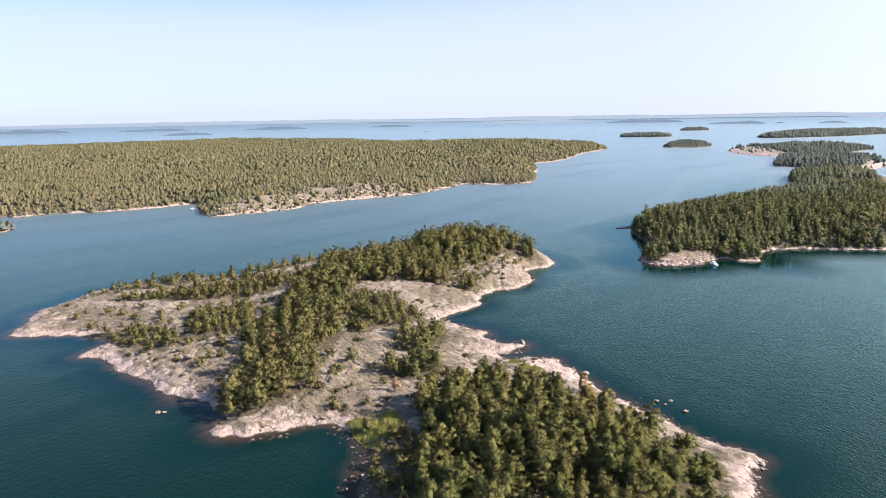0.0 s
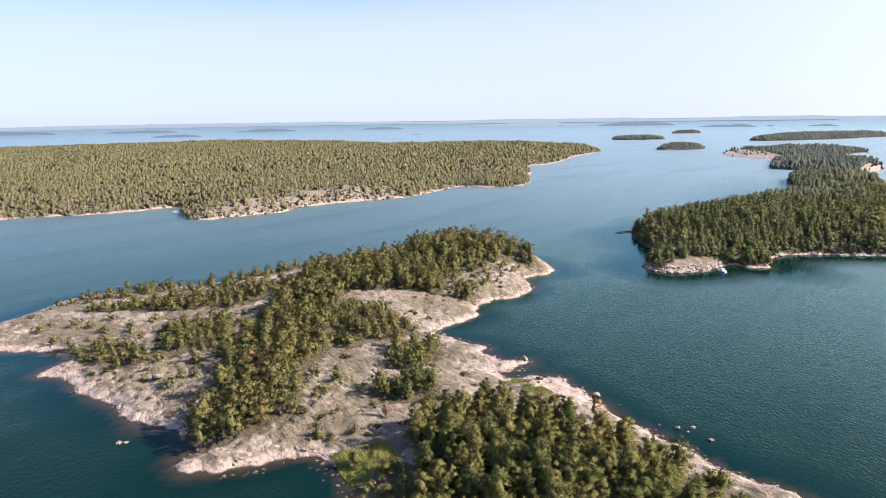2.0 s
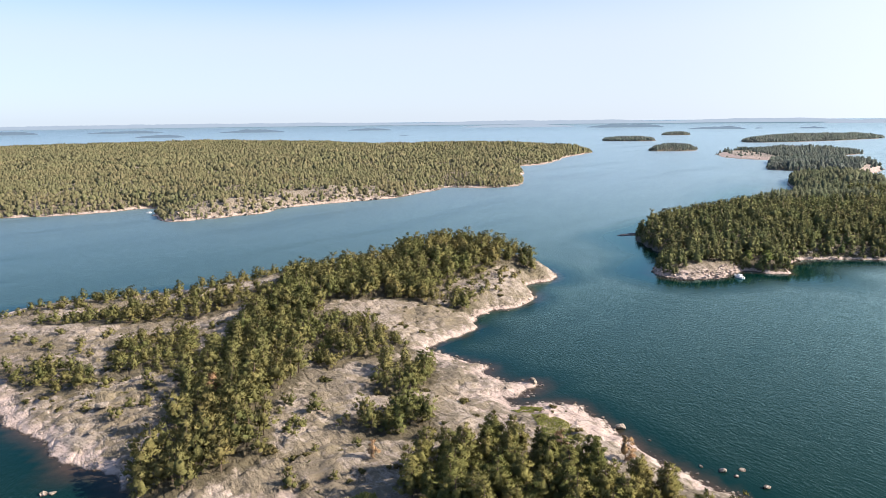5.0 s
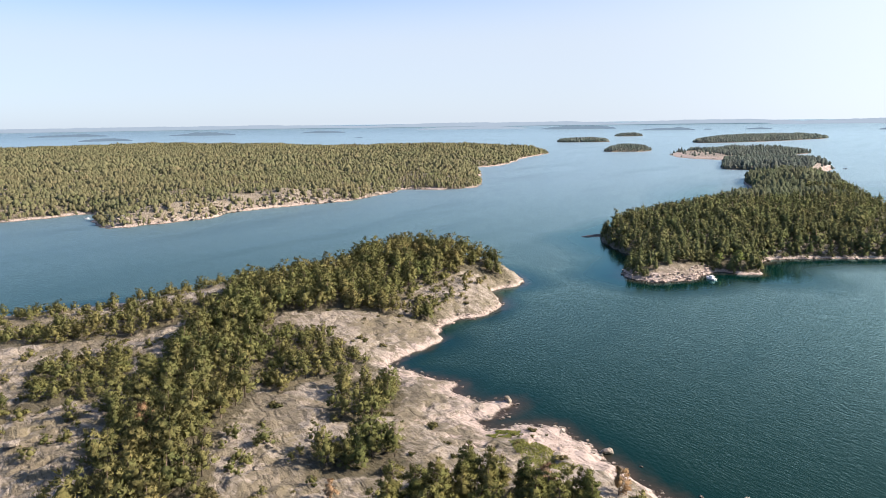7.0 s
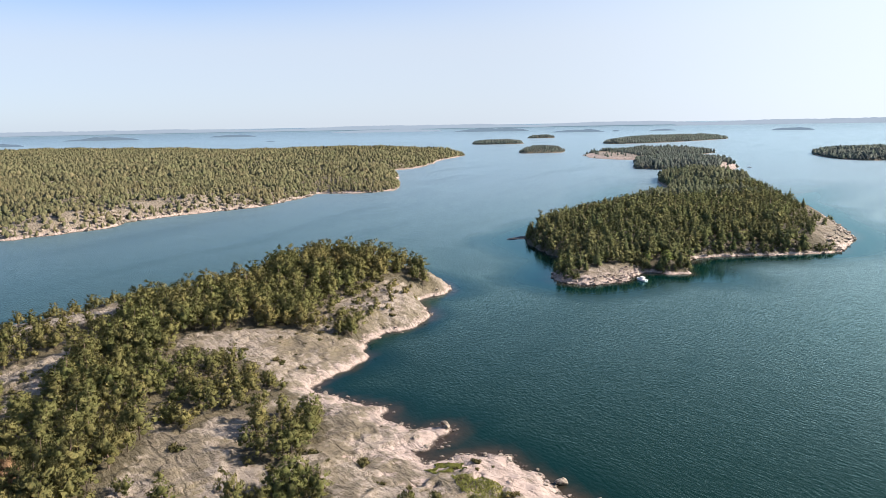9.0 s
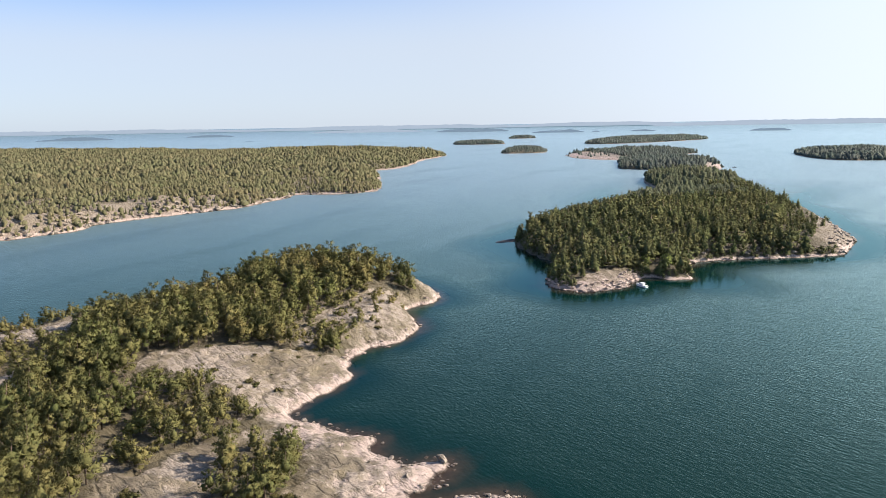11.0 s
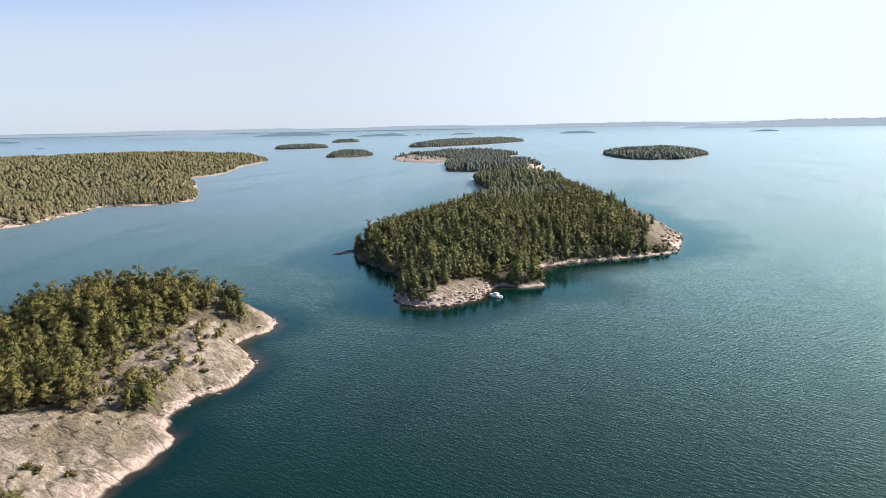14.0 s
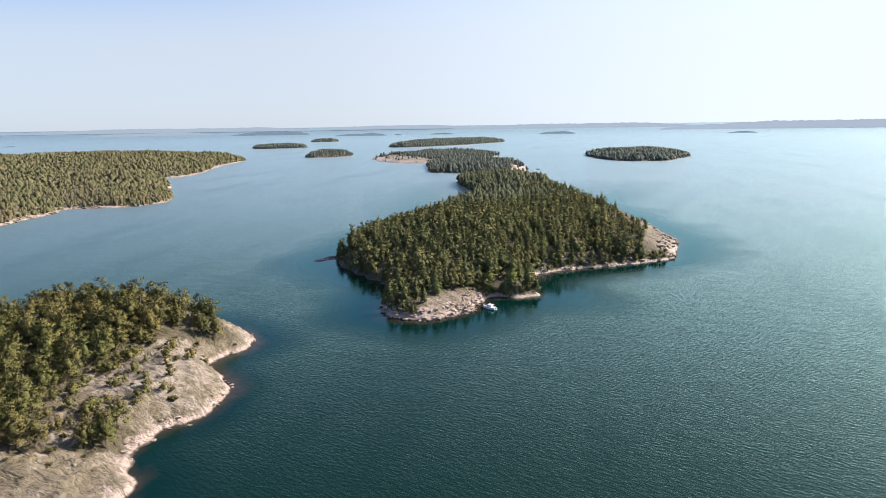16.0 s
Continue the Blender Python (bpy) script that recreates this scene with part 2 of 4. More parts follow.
    # sharp little ledges
    shelf = n.noise(n.along(pos, 48, (0.16, 0.5, 0.4)), 1.0, 5, 0.5)
    step = n.tree.nodes.new("ShaderNodeMath")
    step.operation = "SNAP"
    n.put(step, "0", shelf)
    n.put(step, "1", 0.085)
    fine = n.sums("ADD", fine, n.sums("MULTIPLY", step.outputs[0], 4.0))
    height = n.sums("ADD", n.sums("ADD", n.sums("MULTIPLY", fine, 0.22), n.sums("MULTIPLY", ridge, 0.45)), n.sums("SUBTRACT", mid, n.sums("ADD", n.sums("MULTIPLY", crack, 0.25), n.sums("MULTIPLY", joint, 0.5))))
    return n.end(principled(n, col, 0.85, n.bump(height, 1.0, 0.52)))


def leaf_material(name, dark, light, per_object, grain=2.6):
    """Needles: a colour of its own for each tree, stands that differ, finer mottling, light shining through."""
    n = Nodes(name)
    pos = n.add("ShaderNodeNewGeometry").outputs["Position"]
    if per_object:
        tone = n.add("ShaderNodeObjectInfo").outputs["Random"]
    else:
        node = n.tree.nodes.new("ShaderNodeAttribute")
        node.attribute_name = "tint"
        tone = node.outputs["Fac"]
    col = n.mix(tone, dark, light)
    stand = n.noise(pos, 0.045, 4, 0.6)
    col = n.mix(n.ramp(stand, 0.54, 0.68, 0, 0.5), col, tuple(0.5 * (p + q) * f for p, q, f in zip(dark, light, (0.78, 1.12, 0.8))))
    col = n.mix(n.ramp(stand, 0.46, 0.34, 0, 0.55), col, tuple(q * f for q, f in zip(light, (0.98, 0.84, 0.9))))
    wide = n.noise(pos, 0.011, 4, 0.6)
    col = n.mix(n.ramp(wide, 0.42, 0.62, 0, 0.45), col, tuple(0.5 * (p + q) * f for p, q, f in zip(dark, light, (0.74, 0.92, 0.86))))
    col = n.mix(n.ramp(n.noise(pos, 0.5 * grain, 4), 0.35, 0.65, 0, 0.45), col, n.mix(0.5, light, (0.13, 0.11, 0.04)))
    geo = n.add("ShaderNodeNewGeometry").outputs["Random Per Island"]
    col = n.mix(n.sums("MULTIPLY", geo, 0.32), col, n.mix(0.6, dark, (0.02, 0.024, 0.010)))
    rough = n.noise(pos, grain, 4, 0.7)
    col = n.mix(n.ramp(rough, 0.48, 0.34, 0, 0.35), col, n.mix(0.7, dark, (0.018, 0.022, 0.009)))
    bump = n.bump(rough, 0.6, 0.8 / grain)
    diffuse = n.add("ShaderNodeBsdfDiffuse", Color=col, Normal=bump).outputs[0]
    through_leaf = n.add("ShaderNodeBsdfTranslucent", Color=col).outputs[0]
    shader = n.add("ShaderNodeMixShader", **{"0": 0.20, "1": diffuse, "2": through_leaf}).outputs[0]
    return n.end(shader)


def water_material():
    n = Nodes("sea_water")
    pos = n.add("ShaderNodeNewGeometry").outputs["Position"]
    patch = n.noise(pos, 0.006, 4, 0.6)
    chop = n.noise(n.along(pos, -22, (1.25, 0.50, 1)), 1.0, 4, 0.55)
    fine = n.noise(n.along(pos, -8, (2.6, 1.3, 1)), 1.0, 3, 0.6)
    swell = n.noise(n.along(pos, -30, (0.16, 0.06, 1)), 1.0, 2, 0.5)
    waves = n.sums("ADD", n.sums("ADD", n.sums("MULTIPLY", chop, 0.60), n.sums("MULTIPLY", fine, 0.10)), n.sums("MULTIPLY", swell, 0.35))
    shoal = n.tree.nodes.new("ShaderNodeAttribute")
    shoal.attribute_name = "tint"
    lee = n.tree.nodes.new("ShaderNodeAttribute")
    lee.attribute_name = "lee"
    col = n.mix(patch, (0.0003, 0.0098, 0.0084), (0.0004, 0.0138, 0.0112))
    bed = n.mix(n.noise(pos, 0.35, 5, 0.65), (0.008, 0.007, 0.006), (0.085, 0.055, 0.036))
    col = n.mix(shoal.outputs["Fac"], col, bed)
    # slicks of calmer water, and the lee of the shores
    calm = n.ramp(n.noise(n.along(pos, 40, (0.022, 0.004, 1)), 1.0, 5, 0.6), 0.5, 0.68)
    still = n.ramp(lee.outputs["Fac"], 0, 1, 1.0, 0.0)
    strength = n.sums("MULTIPLY", n.ramp(calm, 0, 1, 0.85, 0.55), n.ramp(still, 0, 1, 0.06, 1.0))
    bump = n.add("ShaderNodeBump", Height=waves, Strength=strength, Distance=0.4)
    sheen = n.ramp(n.add("ShaderNodeFresnel", IOR=1.33).outputs[0], 0.22, 0.60)
    mirror = n.add("ShaderNodeBsdfGlossy", Color=n.mix(sheen, (0.46, 0.91, 0.93), (0.62, 0.92, 0.98)), Roughness=0.10, Normal=bump.outputs[0]).outputs[0]
    glitter = n.add("ShaderNodeBsdfGlossy", Color=n.mix(sheen, (0.64, 0.94, 0.92), (0.74, 0.94, 0.98)), Roughness=0.53, Normal=bump.outputs[0]).outputs[0]
    gloss = n.add("ShaderNodeMixShader", **{"0": n.sums("MULTIPLY", n.ramp(calm, 0, 1, 0.80, 0.68), still), "1": mirror, "2": glitter}).outputs[0]
    deep = n.add("ShaderNodeBsdfDiffuse", Color=col).outputs[0]
    edge = n.add("ShaderNodeFresnel", IOR=1.33, Normal=bump.outputs[0]).outputs[0]
    edge = n.sums("MULTIPLY", edge, n.ramp(edge, 0.03, 0.30, 0.37, 0.88))
    edge = n.sums("MINIMUM", edge, 0.70)
    return n.end(n.add("ShaderNodeMixShader", **{"0": edge, "1": deep, "2": gloss}).outputs[0])


ROCK = rock_material("granite", 0.10, 0.95)
ROCK_WOOD = rock_material("granite_under_wood", 0.16, 1.3)
ROCK_FAR = rock_material("granite_far", 0.2, 0.5)
NEEDLES = leaf_material("pine_needles", (0.088, 0.110, 0.036), (0.225, 0.208, 0.076), True)
NEEDLES_WOOD = leaf_material("wood_needles", (0.088, 0.104, 0.040), (0.218, 0.192, 0.076), False)
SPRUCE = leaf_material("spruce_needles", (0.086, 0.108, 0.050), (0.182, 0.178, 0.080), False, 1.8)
# next three hold haze in the base colour: greyer, bluer needles for distance
PINE_HAZED = leaf_material("forest_needles_hazed", (0.122, 0.126, 0.070), (0.196, 0.176, 0.098), False, 1.7)
FAR_HAZED = leaf_material("far_needles_hazed", (0.108, 0.134, 0.122), (0.160, 0.182, 0.156), False, 0.7)
SPRUCE_HAZED = leaf_material("far_spruce_needles_hazed", (0.080, 0.103, 0.066), (0.160, 0.164, 0.102), False, 1.2)
RUST = leaf_material("autumn_leaves", (0.33, 0.20, 0.11), (0.45, 0.30, 0.18), True)
BARK = plain("pine_bark", (0.10, 0.07, 0.05), 0.9, spread=0.35)
WATER = water_material()

# ---- the islands ----
# Shorelines by their main corners, in metres.
NEAR_EAST = [(66, 140), (73, 154), (79, 160), (75, 166), (67, 174), (60, 190), (51, 203), (46, 216), (41, 230), (39, 236), (31, 238),
             (23, 237), (21, 242), (27, 245), (31, 253), (22, 254), (17, 263), (18, 267), (9, 276), (2, 284), (2, 290), (11, 301), (19, 310),
             (18, 320), (23, 332), (39, 340), (47, 357), (46, 372), (50, 380), (59, 385), (65, 398), (57, 420), (36, 445)]
NEAR_WEST = [(5, 452), (-28, 438), (-61, 412), (-93, 385), (-146, 365), (-170, 349), (-177, 324), (-182, 308), (-176, 291), (-173, 274),
             (-155, 273), (-131, 266), (-133, 248), (-122, 246), (-112, 233), (-98, 223), (-84, 208), (-73, 204), (-63, 192), (-65, 185),
             (-59, 179), (-44, 183), (-33, 187), (-25, 181), (-19, 168), (-19, 148), (0, 105), (40, 108)]
SHORE_NEAR = NEAR_EAST + NEAR_WEST
SHORE_EAST = [(142, 516), (136, 492), (136, 462), (136, 442), (124, 421), (116, 404), (117, 391), (123, 383), (133, 383), (143, 386),
              (151, 393), (161, 400), (169, 394), (180, 390), (184, 400), (188, 411), (202, 422), (215, 424), (235, 422), (252, 419),
              (275, 417), (288, 420), (318, 444), (338, 468), (356, 500), (383, 545), (419, 621), (445, 672), (482, 741), (524, 825),
              (546, 875), (505, 905), (455, 905), (430, 870), (407, 825), (384, 765), (340, 705), (290, 660), (225, 600), (175, 560)]
SHORE_BIG = [(-700, 560), (-420, 628), (-376, 624), (-340, 646), (-303, 658), (-266, 680), (-242, 697), (-224, 660), (-201, 614), (-170, 627),
             (-134, 655), (-121, 690), (-74, 729), (-20, 766), (14, 828), (32, 862), (66, 846), (96, 850), (123, 890), (130, 960),
             (150, 1080), (152, 1185), (200, 1230), (246, 1325), (300, 1465), (390, 1640), (350, 1750), (190, 1900), (-22, 1890), (-266, 2160),
             (-640, 2150), (-960, 2120), (-1240, 2030), (-1400, 1300), (-1000, 700)]
SHORE_BACK = [(505, 1065), (520, 1030), (565, 978), (610, 985), (650, 1030), (700, 1130), (680, 1190), (620, 1215), (590, 1230), (545, 1150)]
SHORE_LOW = [(601, 1480), (583, 1420), (572, 1360), (590, 1295), (640, 1250), (720, 1300), (830, 1400), (880, 1440), (890, 1540),
             (800, 1600), (700, 1580), (640, 1540)]
SHORE_ISLET = [(519, 1644), (560, 1625), (603, 1625), (640, 1680), (620, 1745), (570, 1755)]
SHORE_NORTH = [(600, 2330), (670, 2300), (745, 2300), (760, 2370), (690, 2410), (620, 2400)]
SHORE_DARK = [(945, 2110), (1000, 2060), (1200, 2120), (1480, 2290), (1500, 2380), (1300, 2420), (1080, 2320)]
SHORE_OUTER = [(1033, 1330), (955, 1235), (905, 1100), (965, 1050), (1040, 1090), (1115, 1130), (1190, 1240), (1140, 1350)]
SHORE_SKERRY = [(1000, 2960), (1050, 2930), (1110, 2950), (1120, 3010), (1040, 3030)]
SHORE_WEST = [(-350, 572), (-338, 550), (-345, 540), (-420, 535), (-440, 570)]


def bumps(x, y, hills):
    return sum(h * np.exp(-((x - cx) ** 2 + (y - cy) ** 2) / (2.0 * r * r)) for cx, cy, r, h in hills)


class Island:
    """A hump of rock inside its shoreline: its mesh, and its height at any place."""

    def __init__(self, name, shore, step, top, run, ragged, rough, hills=(), seed=0, material=None, label="", bed=0.32, ledge=0.0):
        self.ledge = ledge
        self.ring = smooth_ring(shore, 6, ragged, seed)
        self.top, self.run, self.rough, self.hills, self.seed, self.bed = top, run, rough, hills, seed, bed
        pad = 10 * step
        x0, y0 = self.ring.min(0) - pad
        x1, y1 = self.ring.max(0) + pad
        gx, gy = np.meshgrid(np.arange(x0, x1, step), np.arange(y0, y1, step))
        d = shore_distance(gx, gy, self.ring)
        d = d + ragged * (1.1 * fbm(gx, gy, 9 * max(1, step / 2), 3, seed + 60) + 0.9 * fbm(gx, gy, 3.2 * max(1, step), 2, seed + 61))
        z = self.shape(gx, gy, d)
        ny, nx = gx.shape
        idx = np.arange(nx * ny).reshape(ny, nx)
        quads = np.stack([idx[:-1, :-1], idx[:-1, 1:], idx[1:, 1:], idx[1:, :-1]], -1).reshape(-1, 4)
        quads = quads[(d.ravel()[quads] > -8 * step).any(1)]
        used, inverse = np.unique(quads, return_inverse=True)
        verts = np.stack([gx.ravel(), gy.ravel(), z.ravel()], 1)[used]
        me = mesh_from(name, verts, inverse.reshape(-1, 4), [material])
        self.ob = tagged(new(name, me), label, "island", kind="structure")
        self.grid = (x0, y0, step, z, d)

    def shape(self, x, y, d):
        land = np.maximum(d, 0)
        z = self.top * (1 - np.exp(-land / self.run))
        fade = 1 - np.exp(-land / (0.5 * self.run))
        z = z + fade * bumps(x, y, self.hills) if self.hills else z
        r = self.rough
        z = z + fade * r * (0.9 * fbm(x, y, 22, 4, self.seed) + 0.5 * np.abs(fbm(0.8 * x + 0.6 * y, 3 * (0.8 * y - 0.6 * x), 14, 3, self.seed + 9)))
        if self.ledge:
            # broken rock: sharp-edged ribs in patches
            rib = 1 - np.abs(fbm(0.75 * x + 0.66 * y, 2.2 * (0.75 * y - 0.66 * x), 6.5, 3, self.seed + 21))
            z = z + 0.68 * r * fade * (rib - 0.6) * np.clip(1.5 * fbm(x, y, 30, 2, self.seed + 22) + 0.6, 0, 1.3)
            # sheets of rock that break off in low steps along the slope
            k = z / self.ledge + 0.9 * fbm(x, y, 13, 3, self.seed + 15)
            part_of = k - np.floor(k)
            z = z + 0.75 * self.ledge * fade * (np.clip((part_of - 0.78) / 0.13, 0, 1) - part_of)
        z = np.where(d > 0, np.maximum(z, 0.04 + 0.15 * np.minimum(land, 2)), self.bed * d)
        return z + np.where(d > -4, r * (0.34 * fbm(x, y, 4.5, 3, self.seed + 3) + 0.22 * fbm(x, y, 2.1, 2, self.seed + 4)), 0)

    def look_up(self, x, y, which=3):
        x0, y0, step, z, d = self.grid
        a = self.grid[which]
        ix = np.clip((x - x0) / step, 0, a.shape[1] - 1.001)
        iy = np.clip((y - y0) / step, 0, a.shape[0] - 1.001)
        i, j, u, v = iy.astype(int), ix.astype(int), iy % 1, ix % 1
        return (a[i, j] * (1 - v) + a[i, j + 1] * v) * (1 - u) + (a[i + 1, j] * (1 - v) + a[i + 1, j + 1] * v) * u


near = Island("rocky_island", SHORE_NEAR, 0.72, 3.2, 9.0, 0.6, 0.9, [(18, 402, 26, 10.2), (-35, 352, 38, 7.2), (-50, 240, 25, 2.0), (25, 165, 25, 2), (42, 368, 9, 2.2), (54, 396, 8, 2.5), (28, 348, 9, 2.0)], 3, ROCK,
              "bare pink-grey granite island with heath and pines", ledge=1.1)
east = Island("wooded_island", SHORE_EAST, 1.6, 4.5, 10.0, 0.8, 1.1, [(210, 500, 60, 6), (330, 600, 60, 5), (450, 800, 60, 4), (138, 392, 7, -0.6), (300, 452, 14, 4)], 11, ROCK_WOOD,
              "densely wooded rocky island in the sound", ledge=1.2)
big = Island("large_island", SHORE_BIG, 8.0, 11.0, 45.0, 2.2, 2.5, [(-172, 645, 12, 6), (-148, 664, 14, 7), (-122, 706, 12, 8), (-80, 746, 13, 8), (-38, 778, 14, 6), (-150, 760, 90, 5), (-500, 1100, 250, 8), (0, 1300, 200, 6), (-600, 1950, 260, 9), (100, 1650, 160, 7)], 21, ROCK_WOOD,
             "large low island covered with pine forest")
FAR_ISLANDS = [
    Island("wooded_island_behind", SHORE_BACK, 5.0, 7.0, 20.0, 1.5, 1.0, (), 31, ROCK_FAR, "spruce-grown island with a pale spit"),
    Island("low_island", SHORE_LOW, 6.0, 8.0, 30.0, 1.5, 1.0, (), 32, ROCK_FAR, "low rocky island, half wooded"),
    Island("islet", SHORE_ISLET, 5.0, 11.0, 22.0, 1.2, 1.0, (), 33, ROCK_FAR, "small round wooded islet"),
    Island("north_islet", SHORE_NORTH, 6.0, 9.0, 20.0, 1.5, 1.0, (), 34, ROCK_FAR, "small dark wooded islet"),
    Island("dark_island", SHORE_DARK, 10.0, 13.0, 50.0, 2.5, 1.5, (), 35, ROCK_FAR, "long dark wooded island far off"),
    Island("outer_island", SHORE_OUTER, 7.0, 11.0, 35.0, 1.8, 1.0, (), 36, ROCK_FAR, "wooded island out on the open water"),
    Island("skerry", SHORE_SKERRY, 6.0, 9.0, 20.0, 1.5, 1.0, (), 37, ROCK_FAR, "low wooded skerry far off"),
    Island("west_islet", SHORE_WEST, 3.0, 3.0, 10.0, 1.0, 1.0, (), 38, ROCK_FAR, "small islet with a pale rocky spit"),
]

# ---- the sea ----
SEA_LIFT = 52.0


def sea_level(r):
    return max(0.0, (r - 3500) / 1120.0) ** 1.5 * SEA_LIFT


def sea():
    """One sheet to the horizon: fine cells round the near shores, coarse rings outside; it lifts with the far distance."""
    ringed = [near.ring, east.ring]
    gx, gy = np.meshgrid(np.arange(-260, 440.1, 3.5), np.arange(60, 640.1, 3.5))
    d = np.maximum(shore_distance(gx, gy, ringed[0]), shore_distance(gx, gy, ringed[1]))
    width = 5.0 + 3.5 * fbm(gx, gy, 18, 3, 77)
    shoal = np.clip(1 + d / np.maximum(width, 1.5), 0, 1) ** 1.4
    ny, nx = gx.shape
    idx = np.arange(nx * ny).reshape(ny, nx)
    quads = [np.stack([idx[:-1, :-1], idx[:-1, 1:], idx[1:, 1:], idx[1:, :-1]], -1).reshape(-1, 4)]
    verts = [np.stack([gx.ravel(), gy.ravel(), np.zeros(gx.size)], 1)]
    tint, lee = [shoal.ravel()], [np.maximum(0.8 * np.clip(1.0 + (shore_distance(gx, gy, ringed[0]) + 3) / (15 + 6 * fbm(gx, gy, 40, 2, 79)), 0, 1), np.clip(1.0 + (shore_distance(gx, gy, ringed[1]) + 10) / (30 + 12 * fbm(gx, gy, 40, 2, 78)), 0, 1)).ravel()]
    # rings from the rectangle's edge outwards, each through the edge's directions
    edge = np.concatenate([idx[0, :-1], idx[:-1, -1], idx[-1, :0:-1], idx[:0:-1, 0]])
    cx, cy = 90.0, 350.0
    way = verts[0][edge, :2] - (cx, cy)
    far = np.linalg.norm(way, axis=1, keepdims=True)
    way /= far
    last, start = edge, nx * ny
    for r in (700, 1200, 2000, 2900, 3500, 3900, 4200, 4450, 4620):
        z = sea_level(r)
        verts.append(np.concatenate([np.array([[cx, cy]]) + way * r, np.full((len(edge), 1), z)], 1))
        here = np.arange(start, start + len(edge))
        start += len(edge)
        quads.append(np.stack([last, np.roll(last, -1), np.roll(here, -1), here], -1)[:, ::-1])
        tint.append(np.zeros(len(edge)))
        lee.append(np.zeros(len(edge)))
        last = here
    me = mesh_from("water", np.concatenate(verts), np.concatenate(quads), [WATER], tint=np.concatenate(tint))
    me.attributes.new("lee", "FLOAT", "POINT").data.foreach_set("value", np.concatenate(lee).astype(np.float32))
    return tagged(new("water", me), "dark teal sea with small ripples and calm streaks", "water", kind="structure")


sea()


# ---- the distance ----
# the coast glows: haze and daylight are painted into its emission colour
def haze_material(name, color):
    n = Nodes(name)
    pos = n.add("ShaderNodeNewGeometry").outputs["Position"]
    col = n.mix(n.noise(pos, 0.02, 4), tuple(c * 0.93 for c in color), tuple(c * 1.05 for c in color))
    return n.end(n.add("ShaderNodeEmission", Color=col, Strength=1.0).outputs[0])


def far_coast(az0, az1, base, top, material, seed):
    """A low coast on the far water between two bearings; base and top are angles below eye level."""
    n = max(24, int((az1 - az0) * 16))
    az = np.radians(np.linspace(az0, az1, n))
    u = np.linspace(0, 1, n)
    radius, mid = 3300.0, radians((az0 + az1) / 2)
    while radius < 4560 and 77 - radius * math.tan(radians(base)) > sea_level(math.hypot(2 + radius * math.sin(mid) - 90, 90 + radius * math.cos(mid) - 350)):
        radius += 5
    zb = 77 - radius * math.tan(radians(base))
    zt = 77 - radius * math.tan(radians(top))
    end = 0.9 / max(0.9, az1 - az0)
    rise = np.clip(u / (0.30 + 0.5 * end), 0, 1) ** 0.6 * np.clip((1 - u) / (0.22 + 0.5 * end), 0, 1) ** 0.6
    h = (zt - zb) * rise * np.clip(0.86 + (0.07 if az1 - az0 > 8 else 0.16) * fbm(u * (az1 - az0) * 0.9, 0 * u + seed, 1.0, 2, seed) + 0.05 * fbm(u * (az1 - az0) * 7, 0 * u + seed, 1.0, 2, seed + 5), 0.15, 1.1)
    x, y = 2 + radius * np.sin(az), 90 + radius * np.cos(az)
    low = np.stack([x, y, np.full(n, zb - 1.0)], 1)
    high = np.stack([x * 1.01, y * 1.01, zb + h + 0.5], 1)
    back = np.stack([x * 1.03, y * 1.03, np.full(n, zb - 4.0)], 1)
    verts = np.concatenate([low, high, back])
    i = np.arange(n - 1)
    quads = np.concatenate([np.stack([i, i + 1, i + 1 + n, i + n], 1), np.stack([i + n, i + 1 + n, i + 1 + 2 * n, i + 2 * n], 1)])
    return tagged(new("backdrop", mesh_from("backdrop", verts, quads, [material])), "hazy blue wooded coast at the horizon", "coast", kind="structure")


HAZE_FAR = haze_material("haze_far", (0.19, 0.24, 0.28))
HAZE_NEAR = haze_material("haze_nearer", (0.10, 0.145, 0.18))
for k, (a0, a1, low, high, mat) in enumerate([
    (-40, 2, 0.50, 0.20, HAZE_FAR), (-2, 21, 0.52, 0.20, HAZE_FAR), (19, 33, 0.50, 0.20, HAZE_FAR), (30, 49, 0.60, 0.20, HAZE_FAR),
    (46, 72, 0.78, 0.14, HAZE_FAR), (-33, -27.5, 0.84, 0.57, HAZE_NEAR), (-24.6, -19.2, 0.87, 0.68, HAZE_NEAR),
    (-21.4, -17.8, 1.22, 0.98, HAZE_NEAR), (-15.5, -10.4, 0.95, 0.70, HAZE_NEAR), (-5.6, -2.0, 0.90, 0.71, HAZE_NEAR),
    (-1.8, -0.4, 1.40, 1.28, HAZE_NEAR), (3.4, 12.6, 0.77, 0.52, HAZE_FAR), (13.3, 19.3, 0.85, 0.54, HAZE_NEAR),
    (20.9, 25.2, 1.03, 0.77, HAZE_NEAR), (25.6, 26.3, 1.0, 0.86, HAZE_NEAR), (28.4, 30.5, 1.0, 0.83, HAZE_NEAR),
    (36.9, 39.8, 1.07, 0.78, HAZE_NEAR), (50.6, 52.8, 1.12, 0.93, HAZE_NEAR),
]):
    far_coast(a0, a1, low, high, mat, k)


